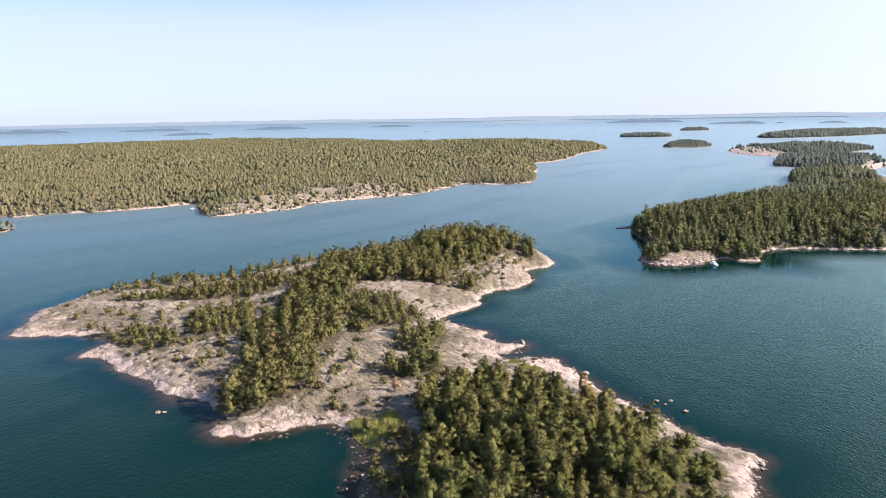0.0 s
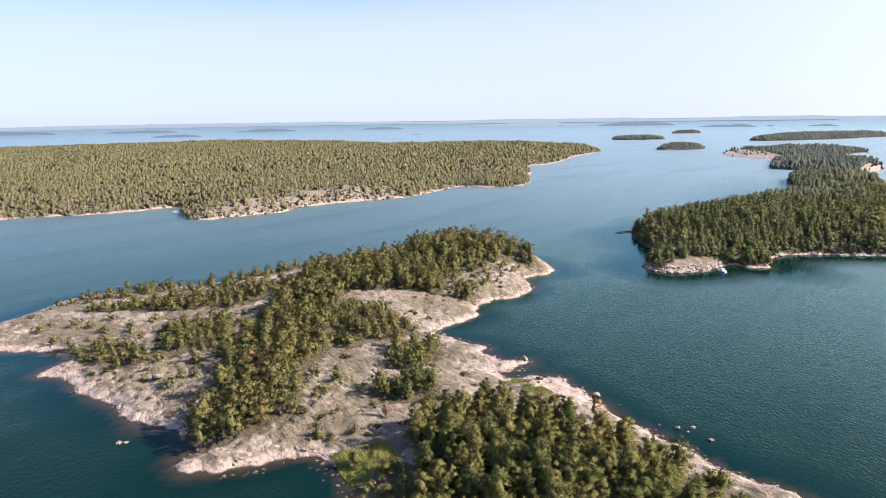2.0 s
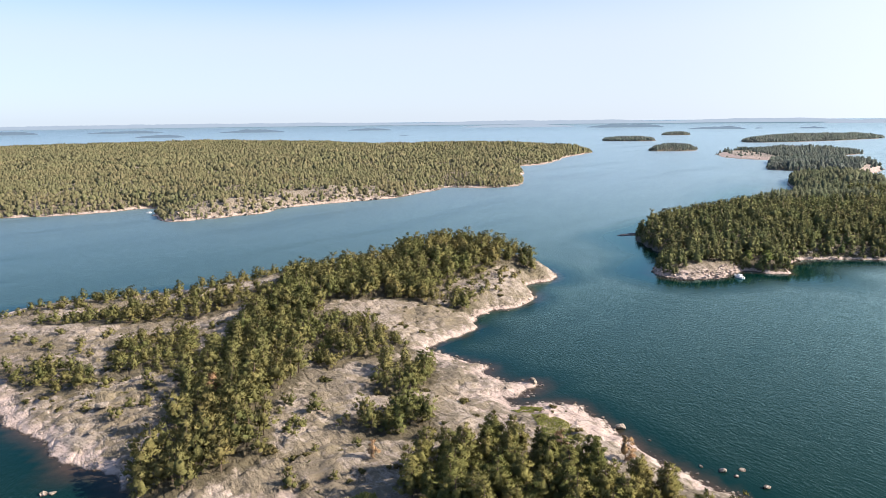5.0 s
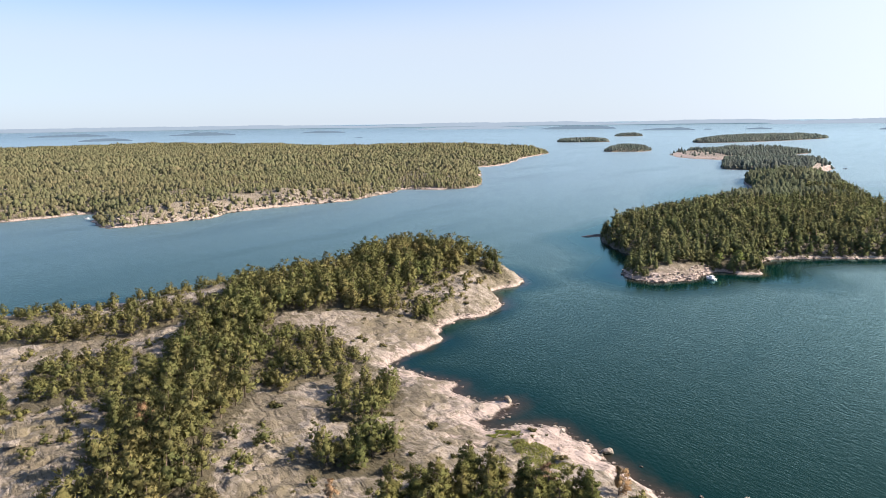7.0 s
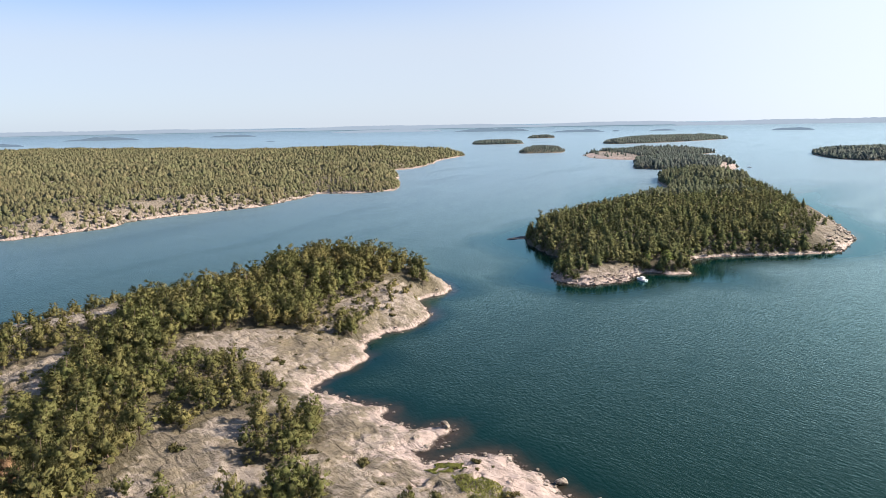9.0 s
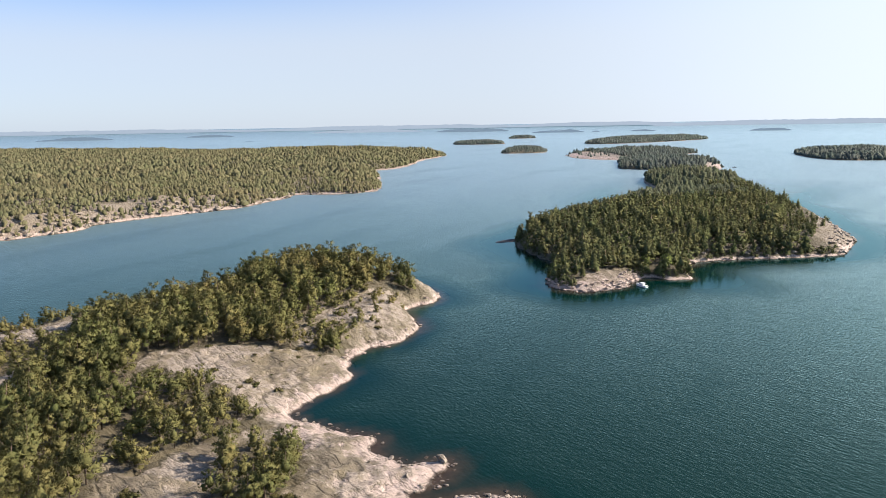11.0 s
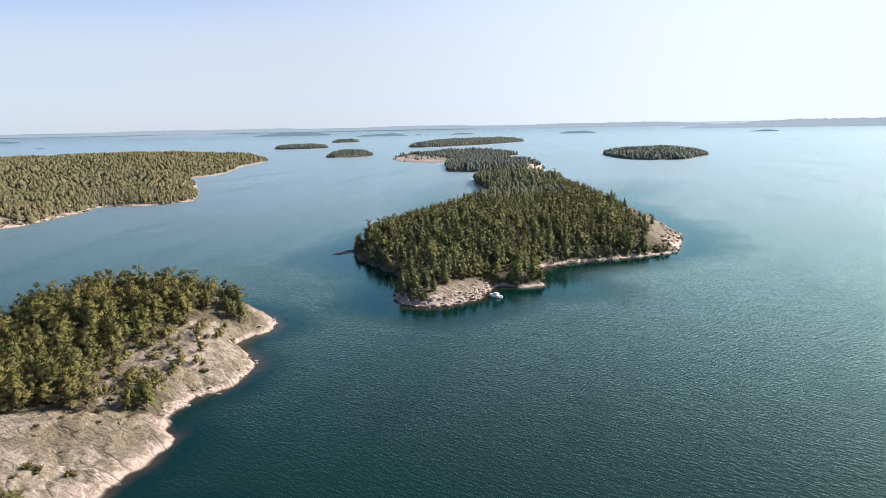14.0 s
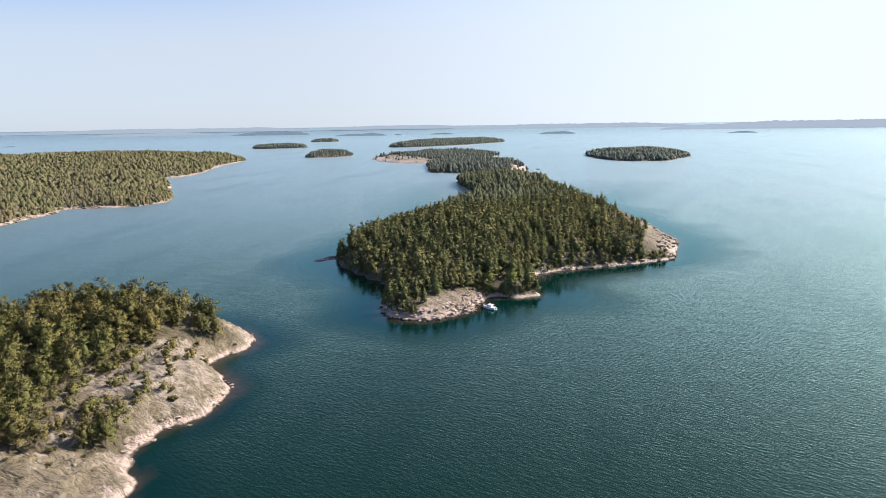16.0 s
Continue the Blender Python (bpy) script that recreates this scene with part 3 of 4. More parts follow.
# ---- trees ----
def tube(points, radii, sides=5):
    """A tapered limb along points."""
    points, verts, tris = np.array(points, float), [], []
    for k, (p, r) in enumerate(zip(points, radii)):
        ahead = points[min(k + 1, len(points) - 1)] - points[max(k - 1, 0)]
        ahead /= np.linalg.norm(ahead) + 1e-9
        side = np.cross(ahead, (0.3, 0.9, 0.2))
        side /= np.linalg.norm(side)
        other = np.cross(ahead, side)
        for s in range(sides):
            a = 2 * math.pi * s / sides
            verts.append(p + r * (math.cos(a) * side + math.sin(a) * other))
        if k:
            for s in range(sides):
                a, b = (k - 1) * sides + s, (k - 1) * sides + (s + 1) % sides
                tris += [(a, b, b + sides), (a, b + sides, a + sides)]
    return np.array(verts), np.array(tris)


def joined(pieces):
    """Pieces of corners, faces and, where they have them, normals, as one."""
    starts = np.cumsum([0] + [len(p[0]) for p in pieces])
    out = [np.concatenate([p[0] for p in pieces]), np.concatenate([p[1] + k for p, k in zip(pieces, starts)])]
    if len(pieces[0]) > 2:
        out.append(np.concatenate([p[2] for p in pieces]))
    return tuple(out)


def unit(v):
    return v / (np.linalg.norm(v, axis=1, keepdims=True) + 1e-9)


def facing(verts, tris, normals):
    """The faces, each turned to the side of its corners' normals."""
    a, b, c = verts[tris[:, 0]], verts[tris[:, 1]], verts[tris[:, 2]]
    away = (np.cross(b - a, c - a) * normals[tris].sum(1)).sum(1) < 0
    return np.where(away[:, None], tris[:, ::-1], tris)


GOLD = (1 + math.sqrt(5)) / 2
CORE = np.array([(-1, GOLD, 0), (1, GOLD, 0), (-1, -GOLD, 0), (1, -GOLD, 0), (0, -1, GOLD), (0, 1, GOLD), (0, -1, -GOLD), (0, 1, -GOLD),
                 (GOLD, 0, -1), (GOLD, 0, 1), (-GOLD, 0, -1), (-GOLD, 0, 1)]) / math.sqrt(1 + GOLD * GOLD)
CORE_FACES = np.array([(a, b, c) for a in range(12) for b in range(a + 1, 12) for c in range(b + 1, 12)
                       if max(np.linalg.norm(CORE[a] - CORE[b]), np.linalg.norm(CORE[b] - CORE[c]), np.linalg.norm(CORE[a] - CORE[c])) < 1.1])


def tuft(rng, center, radius, count, leaf, flat=0.8, heart=0.66, outward=(0, 0, 0)):
    """A pad of needles: thin shoots that stand out and up all over a dense heart."""
    way = rng.normal(size=(count, 3))
    way[:, 2] = np.where(rng.random(count) < 0.7, np.abs(way[:, 2]), way[:, 2])
    way += 0.5 * np.array(outward)
    way /= np.linalg.norm(way, axis=1, keepdims=True)
    squash = np.array([1, 1, flat])
    c = center + way * radius * (0.42 + 0.36 * rng.random((count, 1))) * squash
    out = way + 0.45 * np.array(outward) + 0.40 * rng.normal(size=(count, 3)) + (0, 0, 0.45)
    lying = rng.random((count, 1)) < 0.35
    out = np.where(lying, np.cross(way, rng.normal(size=(count, 3))), out)
    out /= np.linalg.norm(out, axis=1, keepdims=True) + 1e-9
    side = np.cross(out, np.where(lying, way, rng.normal(size=(count, 3))) + 0.01)
    side /= np.linalg.norm(side, axis=1, keepdims=True) + 1e-9
    s = leaf * (0.7 + 0.8 * rng.random((count, 1)))
    c = np.where(lying, center + way * radius * 0.86 * squash - out * s * 0.4, c)
    wide = np.where(lying, 0.30, 0.21)
    verts = np.stack([c - side * s * wide, c + side * s * wide, c + out * s * 1.5], 1).reshape(-1, 3)
    tris = np.arange(3 * count).reshape(-1, 3)
    core = CORE * (heart * radius * (0.82 + 0.3 * rng.random((len(CORE), 1)))) * squash + center
    soft = np.repeat(0.7 * way + 0.3 * rng.normal(size=(count, 3)), 3, 0)
    verts, tris = np.concatenate([verts, core]), np.concatenate([tris, CORE_FACES + len(verts)])
    normals = unit(np.concatenate([soft, 0.6 * CORE + 0.3 * rng.normal(size=CORE.shape)]) + 1.0 * np.array(outward) + (0, 0, 0.05))
    return verts, facing(verts, tris, normals), normals


def finer(verts, faces):
    """Splits each face of a ball into four."""
    verts, made, out = [tuple(v) for v in verts], {}, []

    def middle(i, j):
        key = (min(i, j), max(i, j))
        if key not in made:
            m = np.array(verts[i]) + np.array(verts[j])
            made[key] = len(verts)
            verts.append(tuple(m / np.linalg.norm(m)))
        return made[key]

    for p, q, s in faces:
        x, y, z = middle(p, q), middle(q, s), middle(s, p)
        out += [(p, x, z), (q, y, x), (s, z, y), (x, y, z)]
    return np.array(verts), np.array(out)


BALL, BALL_FACES = finer(CORE, CORE_FACES)


def pine(seed, height=8.0, spread=2.1, clumps=17, leaves=26, leaf=0.34, bare=0.10, limbs=True, flat=0.75, heart=0.46, coarse=False):
    """A wind-worn pine: a crooked trunk, limbs, an uneven inner crown that narrows to the top, and pads of needles all over it."""
    rng = np.random.default_rng(seed)
    lean = rng.normal(size=2) * 0.35
    zs = np.array([-0.4, 0.25, 0.5, 0.75, 0.95]) * height
    zs[0] = -0.5
    spine = np.stack([lean[0] * (zs / height) ** 2 + 0.12 * rng.normal(size=5), lean[1] * (zs / height) ** 2 + 0.12 * rng.normal(size=5), zs], 1)
    wood = [tube(spine, np.array([0.17, 0.14, 0.11, 0.07, 0.02]) * height / 8, 4 if coarse else 6)]
    low, tall = height * bare, height * (0.97 - bare)
    round_top = 0.22 + 0.34 * rng.random()
    lopsided = rng.normal(size=2) * 0.18 * spread

    def reach(u):
        return spread * np.minimum(1.0, 0.45 + 2.2 * u) * np.maximum(0.0, 1.0 - u) ** round_top * 1.08

    def stem(z):
        return np.array([np.interp(z, zs, spine[:, 0]), np.interp(z, zs, spine[:, 1]), z])

    ball, faces = (CORE, CORE_FACES) if coarse else (BALL, BALL_FACES)
    up = 0.5 + 0.5 * ball[:, 2]
    inner = ball * (0.66 + 0.16 * rng.random((len(ball), 1)))
    inner = np.stack([inner[:, 0] * reach(up * 0.85) * 0.56, inner[:, 1] * reach(up * 0.85) * 0.56, low + tall * (0.43 + 0.36 * inner[:, 2])], 1) + (*stem(low + 0.45 * tall)[:2], 0)
    crown = [(inner, facing(inner, faces, ball), ball)]
    for k in range(clumps):
        u = ((k + 0.8 * rng.random()) / clumps) ** 1.12
        angle = k * 2.4 + rng.normal() * 0.5
        far = reach(u) * (0.34 + 0.56 * rng.random())
        z = low + tall * (0.05 + 0.86 * u + 0.05 * rng.normal())
        root = stem(z - 0.25)
        tip = root + (math.cos(angle) * far + lopsided[0] * (1 - u), math.sin(angle) * far + lopsided[1] * (1 - u), 0.25)
        if limbs:
            wood.append(tube([root, (root + tip) / 2 + (0, 0, 0.1), tip], [0.05, 0.035, 0.012], 3))
        size = spread * (0.20 + 0.28 * rng.random()) * (1.1 - 0.45 * u) * (1.25 if coarse else 1.0)
        crown.append(tuft(rng, tip, size, leaves, leaf, flat, heart, (math.cos(angle), math.sin(angle), 0.2 + 0.8 * u)))
    return joined(wood), joined(crown)


def spruce(seed, height=9.5, spread=2.1, tiers=9, boughs=8, twigs=2):
    """A spruce: whorls of drooping boughs round a dense cone, narrowing to the tip."""
    rng = np.random.default_rng(seed)
    wood = [tube([(0, 0, -0.5), (0, 0, height * 0.5), (0.05, 0, height * 0.97)], [0.16, 0.10, 0.02], 4)]
    ring = np.arange(6) * math.pi / 3
    cone = np.concatenate([np.stack([0.42 * spread * np.cos(ring), 0.42 * spread * np.sin(ring), np.full(6, 0.10 * height)], 1), [(0.05, 0, 0.94 * height)]])
    verts, tris = [cone], [np.array([(k, (k + 1) % 6, 6) for k in range(6)])]
    start = 7
    for k in range(tiers):
        u = (k + 0.4 * rng.random()) / tiers
        n = max(3, round(boughs * (1 - 0.55 * u)))
        for b in range(n):
            a = 6.283 * (b + 0.6 * rng.random()) / n + 1.3 * k
            r = spread * (1 - u) ** 0.85 * (0.72 + 0.5 * rng.random()) + 0.15
            z = height * (0.10 + 0.84 * u) + 0.04 * height * rng.normal()
            way, side = np.array([math.cos(a), math.sin(a), 0]), np.array([-math.sin(a), math.cos(a), 0])
            drop = 0.10 + 0.35 * rng.random()
            root, tip = np.array([0, 0, z + 0.45 * r]), way * r + (0, 0, z - drop * r)
            mid, w = way * r * 0.55 + (0, 0, z - 0.02 * r), r * (0.30 + 0.16 * rng.random())
            piece = [root, mid - side * w, tip, mid + side * w]
            face = [(0, 1, 2), (0, 2, 3)]
            for _ in range(twigs):
                p = way * r * (0.45 + 0.5 * rng.random()) + side * w * rng.normal() * 0.6 + (0, 0, z + 0.1 * r)
                d = 0.35 * r * np.array([*(way[:2] + 0.6 * rng.normal(size=2)), 0.5 * rng.random()])
                face.append((len(piece), len(piece) + 1, len(piece) + 2))
                piece += [p - 0.25 * side * 0.35 * r, p + 0.25 * side * 0.35 * r, p + d]
            verts.append(np.array(piece))
            tris.append(np.array(face) + start)
            start += len(piece)
    verts, tris = np.concatenate(verts), np.concatenate(tris)
    normals = unit(verts * (1, 1, 0) / spread + (0, 0, 0.5) + 0.14 * rng.normal(size=verts.shape))
    return joined(wood), (verts, facing(verts, tris, normals), normals)


def plant(protos, places, seed):
    """Joins many trees into arrays: each a prototype, turned and scaled, with a tone of its own."""
    rng = np.random.default_rng(seed)
    verts, tris, slots, tint, normals, start = [], [], [], [], [], 0
    kind = np.array([p[4] for p in places]).astype(int)
    places = np.array([p[:4] for p in places], float)
    tone = np.clip(rng.random(len(places)) + 0.35 * (places[:, 3] < 0.85) * (kind > 5), 0, 1)
    turn = rng.random(len(places)) * 2 * math.pi
    wide = 0.88 + 0.3 * rng.random(len(places))
    for k, (v, t, slot, *soft) in enumerate(protos):
        mine = np.where(kind == k)[0]
        if not len(mine):
            continue
        c, s, size = np.cos(turn[mine])[:, None], np.sin(turn[mine])[:, None], places[mine, 3][:, None]
        x = (c * v[None, :, 0] - s * v[None, :, 1]) * size * wide[mine][:, None] + places[mine, 0][:, None]
        y = (s * v[None, :, 0] + c * v[None, :, 1]) * size * wide[mine][:, None] + places[mine, 1][:, None]
        z = v[None, :, 2] * size + places[mine, 2][:, None]
        verts.append(np.stack([x, y, z], -1).reshape(-1, 3))
        for n in soft:
            normals.append(np.stack([c * n[:, 0] - s * n[:, 1], s * n[:, 0] + c * n[:, 1], np.repeat(n[None, :, 2], len(mine), 0)], -1).reshape(-1, 3))
        tris.append((t[None] + (np.arange(len(mine)) * len(v))[:, None, None]).reshape(-1, 3) + start)
        slots.append(np.tile(slot, len(mine)))
        tint.append(np.repeat(tone[mine], len(v)))
        start += len(mine) * len(v)
    return np.concatenate(verts), np.concatenate(tris), np.concatenate(slots), np.concatenate(tint), np.concatenate(normals) if normals else None


def wood(name, label, protos, places, seed, materials=None, smooth=True):
    v, t, slots, tint, normals = plant(protos, places, seed)
    me = mesh_from(name, v, t, materials or [BARK, NEEDLES_WOOD], slots, smooth, tint, normals)
    return tagged(new(name, me), label, "forest", kind="stuff")


def both(tree):
    """A tree's wood and crown as one prototype."""
    (wv, wt), (cv, ct, cn) = tree
    bark = unit(wv * (1, 1, 0) + (0, 0, 0.02))
    return np.concatenate([wv, cv]), np.concatenate([wt, ct + len(wv)]), np.concatenate([np.zeros(len(wt), int), np.ones(len(ct), int)]), np.concatenate([bark, cn])


def scatter(region, spacing, rng, box=None):
    """Places inside a ring that keep about a spacing apart."""
    region = np.array(region, float)
    x0, y0 = region.min(0)
    x1, y1 = region.max(0)
    gx, gy = np.meshgrid(np.arange(x0, x1, spacing), np.arange(y0, y1, spacing))
    gx = gx + spacing * 0.5 * (np.arange(gx.shape[0]) % 2)[:, None]
    gx, gy = gx + spacing * 0.42 * rng.normal(size=gx.shape), gy + spacing * 0.42 * rng.normal(size=gy.shape)
    keep = inside_ring(gx, gy, region)
    return gx[keep], gy[keep]


rng = np.random.default_rng(5)
# Groves of the near island, by their corners, with the distance between trees and their height.
GROVES = [
    ([(-3, 105), (-6, 161), (-3, 177), (-7, 188), (0, 199), (12, 205), (25, 199), (38, 188), (46, 179), (53, 169), (54, 160), (52, 148), (50, 115)], 3.7, 8.6),
    ([(54, 160), (56, 168), (61, 166), (66, 159), (63, 150), (58, 120), (50, 120), (52, 150)], 3.4, 4.8),
    ([(-66, 188), (-65, 208), (-64, 231), (-72, 254), (-68, 298), (-58, 359), (-25, 385), (7, 425), (50, 405), (55, 388), (33, 380), (6, 354),
      (3, 324), (-15, 327), (-40, 323), (-41, 300), (-39, 270), (-38, 246), (-42, 228), (-38, 204), (-49, 196), (-60, 187)], 4.0, 8.8),
    ([(-35, 313), (-24, 305), (-13, 294), (-9, 284), (-5, 276), (-21, 270), (-30, 258), (-39, 270), (-41, 300)], 4.0, 5.8),
    ([(-16, 241), (-7, 238), (2, 254), (0, 268), (-14, 266)], 3.6, 7.0),
    ([(-18, 213), (-1, 212), (1, 225), (-8, 229), (-18, 224)], 3.4, 7.2),
    ([(-44, 222), (-33, 211), (-27, 214), (-29, 234), (-38, 236)], 5.4, 4.6),
    ([(-141, 272), (-123, 258), (-101, 244), (-95, 255), (-116, 272)], 4.0, 5.2),
    ([(-155, 322), (-139, 326), (-116, 335), (-83, 350), (-60, 345), (-80, 318), (-121, 312)], 3.8, 5.6),
    ([(-106, 285), (-82, 302), (-73, 262), (-93, 255)], 3.6, 5.2),
    ([(-36, 190), (-30, 198), (-26, 191), (-13, 181), (-21, 176), (-28, 182)], 7.5, 4.6),
    ([(9, 325), (16, 324), (19, 332), (12, 337)], 3.0, 7.4),
    ([(-160, 300), (-120, 310), (-70, 310), (-66, 230), (-85, 225), (-120, 255), (-150, 285)], 9.5, 4.4),
    ([(-172, 330), (-150, 350), (-95, 378), (-60, 400), (-60, 385), (-95, 360), (-150, 335)], 4.4, 5.2),
    ([(-20, 128), (-20, 170), (-8, 176), (-4, 160), (-4, 128)], 3.8, 4.6),
    ([(0, 328), (30, 342), (44, 368), (45, 382), (20, 378), (0, 348)], 5.0, 4.0),
    ([(-40, 195), (-38, 225), (-14, 245), (-16, 205), (-20, 190)], 10.0, 3.6),
]
ground = near.ob.data
at = np.empty(3 * len(ground.vertices), np.float32)
ground.vertices.foreach_get("co", at)
at = at.reshape(-1, 3)
litter = np.zeros(len(at))
for ring, gap, tall in GROVES:
    reach = np.clip((shore_distance(at[:, 0], at[:, 1], np.array(ring, float)) + 4) / 5, 0, 1)
    litter = np.maximum(litter, reach * (1.0 if gap < 4.1 else 0.45 if gap < 4.9 else 0.2))
slab = shore_distance(at[:, 0], at[:, 1], np.array([(24, 247), (34, 239), (45, 224), (51, 207), (44, 206), (36, 217), (26, 231), (19, 239)], float))
litter = np.where(slab > -1, -1.0, litter * np.clip(-(slab + 1) / 3, 0, 1))
ground.attributes.new("tint", "FLOAT", "POINT").data.foreach_set("value", litter.astype(np.float32))
near_places = []
for ring, gap, tall in GROVES:
    gx, gy = scatter(ring, gap, rng)
    for x, y, d in zip(gx, gy, near.look_up(gx, gy, 4)):
        if d > 1.5:
            near_places.append((x, y, tall * (0.62 + 0.6 * rng.random()) / 8.0))
near_places = np.array(near_places)
near_z = near.look_up(near_places[:, 0], near_places[:, 1])
# The trees of the southern and western groves stand as things of their own, the others as one wood.
single = (near_places[:, 1] < 218) & (near_places[:, 1] > 128)
pick = np.where(single)[0][:300]
PINES = [pine(100 + k, 6.9 + 0.6 * (k % 3), 2.4 + 0.25 * (k % 4), 29 + k % 4, 44, 0.28, 0.14) for k in range(8)]
LOW_PINES = [pine(120 + k, 4.4, 2.9, 16, 46, 0.30, 0.0) for k in range(3)]
models = []
for k, ((wv, wt), (cv, ct, cn)) in enumerate(PINES + LOW_PINES):
    tree = tagged(new("pine_tree"), "wind-worn pine with a dense olive-green crown" if k < len(PINES) else "low spreading pine crouched on bare rock", "tree", "pines of the rocky island")
    for label, v, t, mat, soft in (("trunk", wv, wt, BARK, None), ("crown", cv, ct, NEEDLES, cn)):
        piece = new(label, mesh_from(label, v, t, [mat], normals=soft))
        piece.parent = tree
    models.append(tree)
placed = set()
LOW = 0.68                    # smaller trees spread low over the rock
for j, i in enumerate(pick):
    x, y, size = near_places[i]
    m = pose(x, y, near_z[i], 0, 0, 360 * rng.random()) @ Matrix.Scale(size * (1.3 if size < LOW else 1.0), 4)
    model = models[len(PINES) + j % 3] if size < LOW else models[j % len(PINES)]
    if model in placed:
        copy_thing(model, Matrix()).matrix_basis = m
    else:
        model.matrix_basis = m
        placed.add(model)
rest = np.setdiff1d(np.arange(len(near_places)), pick)
light = [both(pine(200 + k, 6.8 + 0.5 * (k % 3), 2.5 + 0.25 * (k % 4), 16 + k % 3, 24, 0.36, 0.15, limbs=False, heart=0.42, coarse=True)) for k in range(6)] + [both(pine(220 + k, 4.4, 2.9, 11, 28, 0.31, 0.0, limbs=False, heart=0.42, coarse=True)) for k in range(3)]
wood("pine_wood", "olive-green pine wood on the rocky island", light,
     [(*near_places[i, :2], near_z[i], near_places[i, 2] * (1.3 if near_places[i, 2] < LOW else 1.0), 6 + rng.integers(3) if near_places[i, 2] < LOW else rng.integers(6)) for i in rest], 1)

# The wooded island across the sound.
def spread_litter(island, bare, bareness=-0.6, cover=1.0):
    me = island.ob.data
    at = np.empty(3 * len(me.vertices), np.float32)
    me.vertices.foreach_get("co", at)
    x, y = at.reshape(-1, 3)[:, 0].astype(float), at.reshape(-1, 3)[:, 1].astype(float)
    d = island.look_up(x, y, 4)
    # litter past the shoreline here paints in the shade of the wooded island's west flank
    value = np.where((x < 150) & (y > 412), np.clip((d + 1.5) / 2, 0, 1), np.clip((d - 0.5) / 2, 0, 1))
    value = value * cover
    for ring in bare:
        inward = shore_distance(x, y, np.array(ring, float))
        value = np.where(inward > -2, bareness, value * np.clip(-(inward + 2) / 3, 0, 1))
    me.attributes.new("tint", "FLOAT", "POINT").data.foreach_set("value", value.astype(np.float32))


mid = [both(spruce(300 + k, 8.6 + 0.8 * k, 2.6 + 0.2 * k)) for k in range(3)] + [both(pine(310 + k, 7.6 + 0.7 * (k % 3), 2.9 + 0.3 * (k % 3), 10, 15, 0.38, 0.10, False, heart=0.54, coarse=True)) for k in range(5)]
places = []
BARE = ([(121, 378), (150, 382), (157, 397), (144, 402), (135, 398), (131, 391), (121, 388)], [(288, 420), (330, 428), (372, 505), (352, 508), (308, 470), (290, 445)])
spread_litter(east, BARE, -0.3)
gx, gy = scatter(east.ring, 5.0, rng)
z, d = east.look_up(gx, gy), east.look_up(gx, gy, 4)
bare = inside_ring(gx, gy, BARE[0]) | (inside_ring(gx, gy, BARE[1]) & (rng.random(len(gx)) < 0.60))
for x, y, h, dd, no in zip(gx, gy, z, d, bare):
    swell = 1 + 0.22 * float(fbm(np.array([x]), np.array([y]), 38, 2, 91)[0])
    flank = x > 270 + 0.53 * (y - 427)
    if dd > (15.0 if flank else 0.1 if x < 230 else 1.5) and not no:
        places.append((x, y, h, (0.78 + 0.5 * rng.random()) * swell * min(1, 0.8 + dd / 25) * (0.6 if x > 270 and x - 0.9 * y > -135 and y < 540 or flank and dd < 20 else 1.0), rng.integers(3) if rng.random() < 0.24 else 3 + rng.integers(5)))
gx, gy = scatter(east.ring, 2.8, rng)
z, d = east.look_up(gx, gy), east.look_up(gx, gy, 4)
bare = inside_ring(gx, gy, BARE[0]) | inside_ring(gx, gy, BARE[1])
for x, y, h, dd, no in zip(gx, gy, z, d, bare):
    if 0.2 < dd < 6 and y < 520 and not no and rng.random() < (0.9 if x < 280 else 0.4):
        places.append((x, y, h - 0.6, 0.3 + 0.3 * rng.random(), 4 + rng.integers(4)))
front = [p for p in places if p[1] < 590 or p[0] > 380 and p[1] < 680]
behind = [(*p[:4], p[4] % 7) for p in places if not (p[1] < 590 or p[0] > 380 and p[1] < 680)]
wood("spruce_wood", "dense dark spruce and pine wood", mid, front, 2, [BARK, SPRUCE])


# Far woods of simpler trees.
def lumpy_tree(seed, height=8.0, spread=2.4, lumps=3):
    """A far pine: a few rough lumps of foliage over one another."""
    rng = np.random.default_rng(seed)
    pieces = []
    for k in range(lumps):
        u = k / max(1, lumps - 1) if lumps > 1 else 0.5
        size = np.array([spread * (0.95 - 0.45 * u), spread * (0.95 - 0.45 * u), height * (0.30 if lumps > 1 else 0.46)])
        at = np.array([0.35 * spread * rng.normal() * (1 - u), 0.35 * spread * rng.normal() * (1 - u), height * (0.32 + 0.42 * u if lumps > 1 else 0.5)])
        pieces.append((CORE * (0.55 + 0.7 * rng.random((12, 1))) * size + at, CORE_FACES, CORE))
    v, f, out = joined(pieces)
    soft = unit(out + unit(v / (spread, spread, height)) + (0, 0, 0.75) + 0.12 * rng.normal(size=v.shape))
    return v, facing(v, f, out), np.ones(len(f), int), soft


def crown_only(tree):
    v, f, soft = tree[1]
    return v, f, np.ones(len(f), int), soft


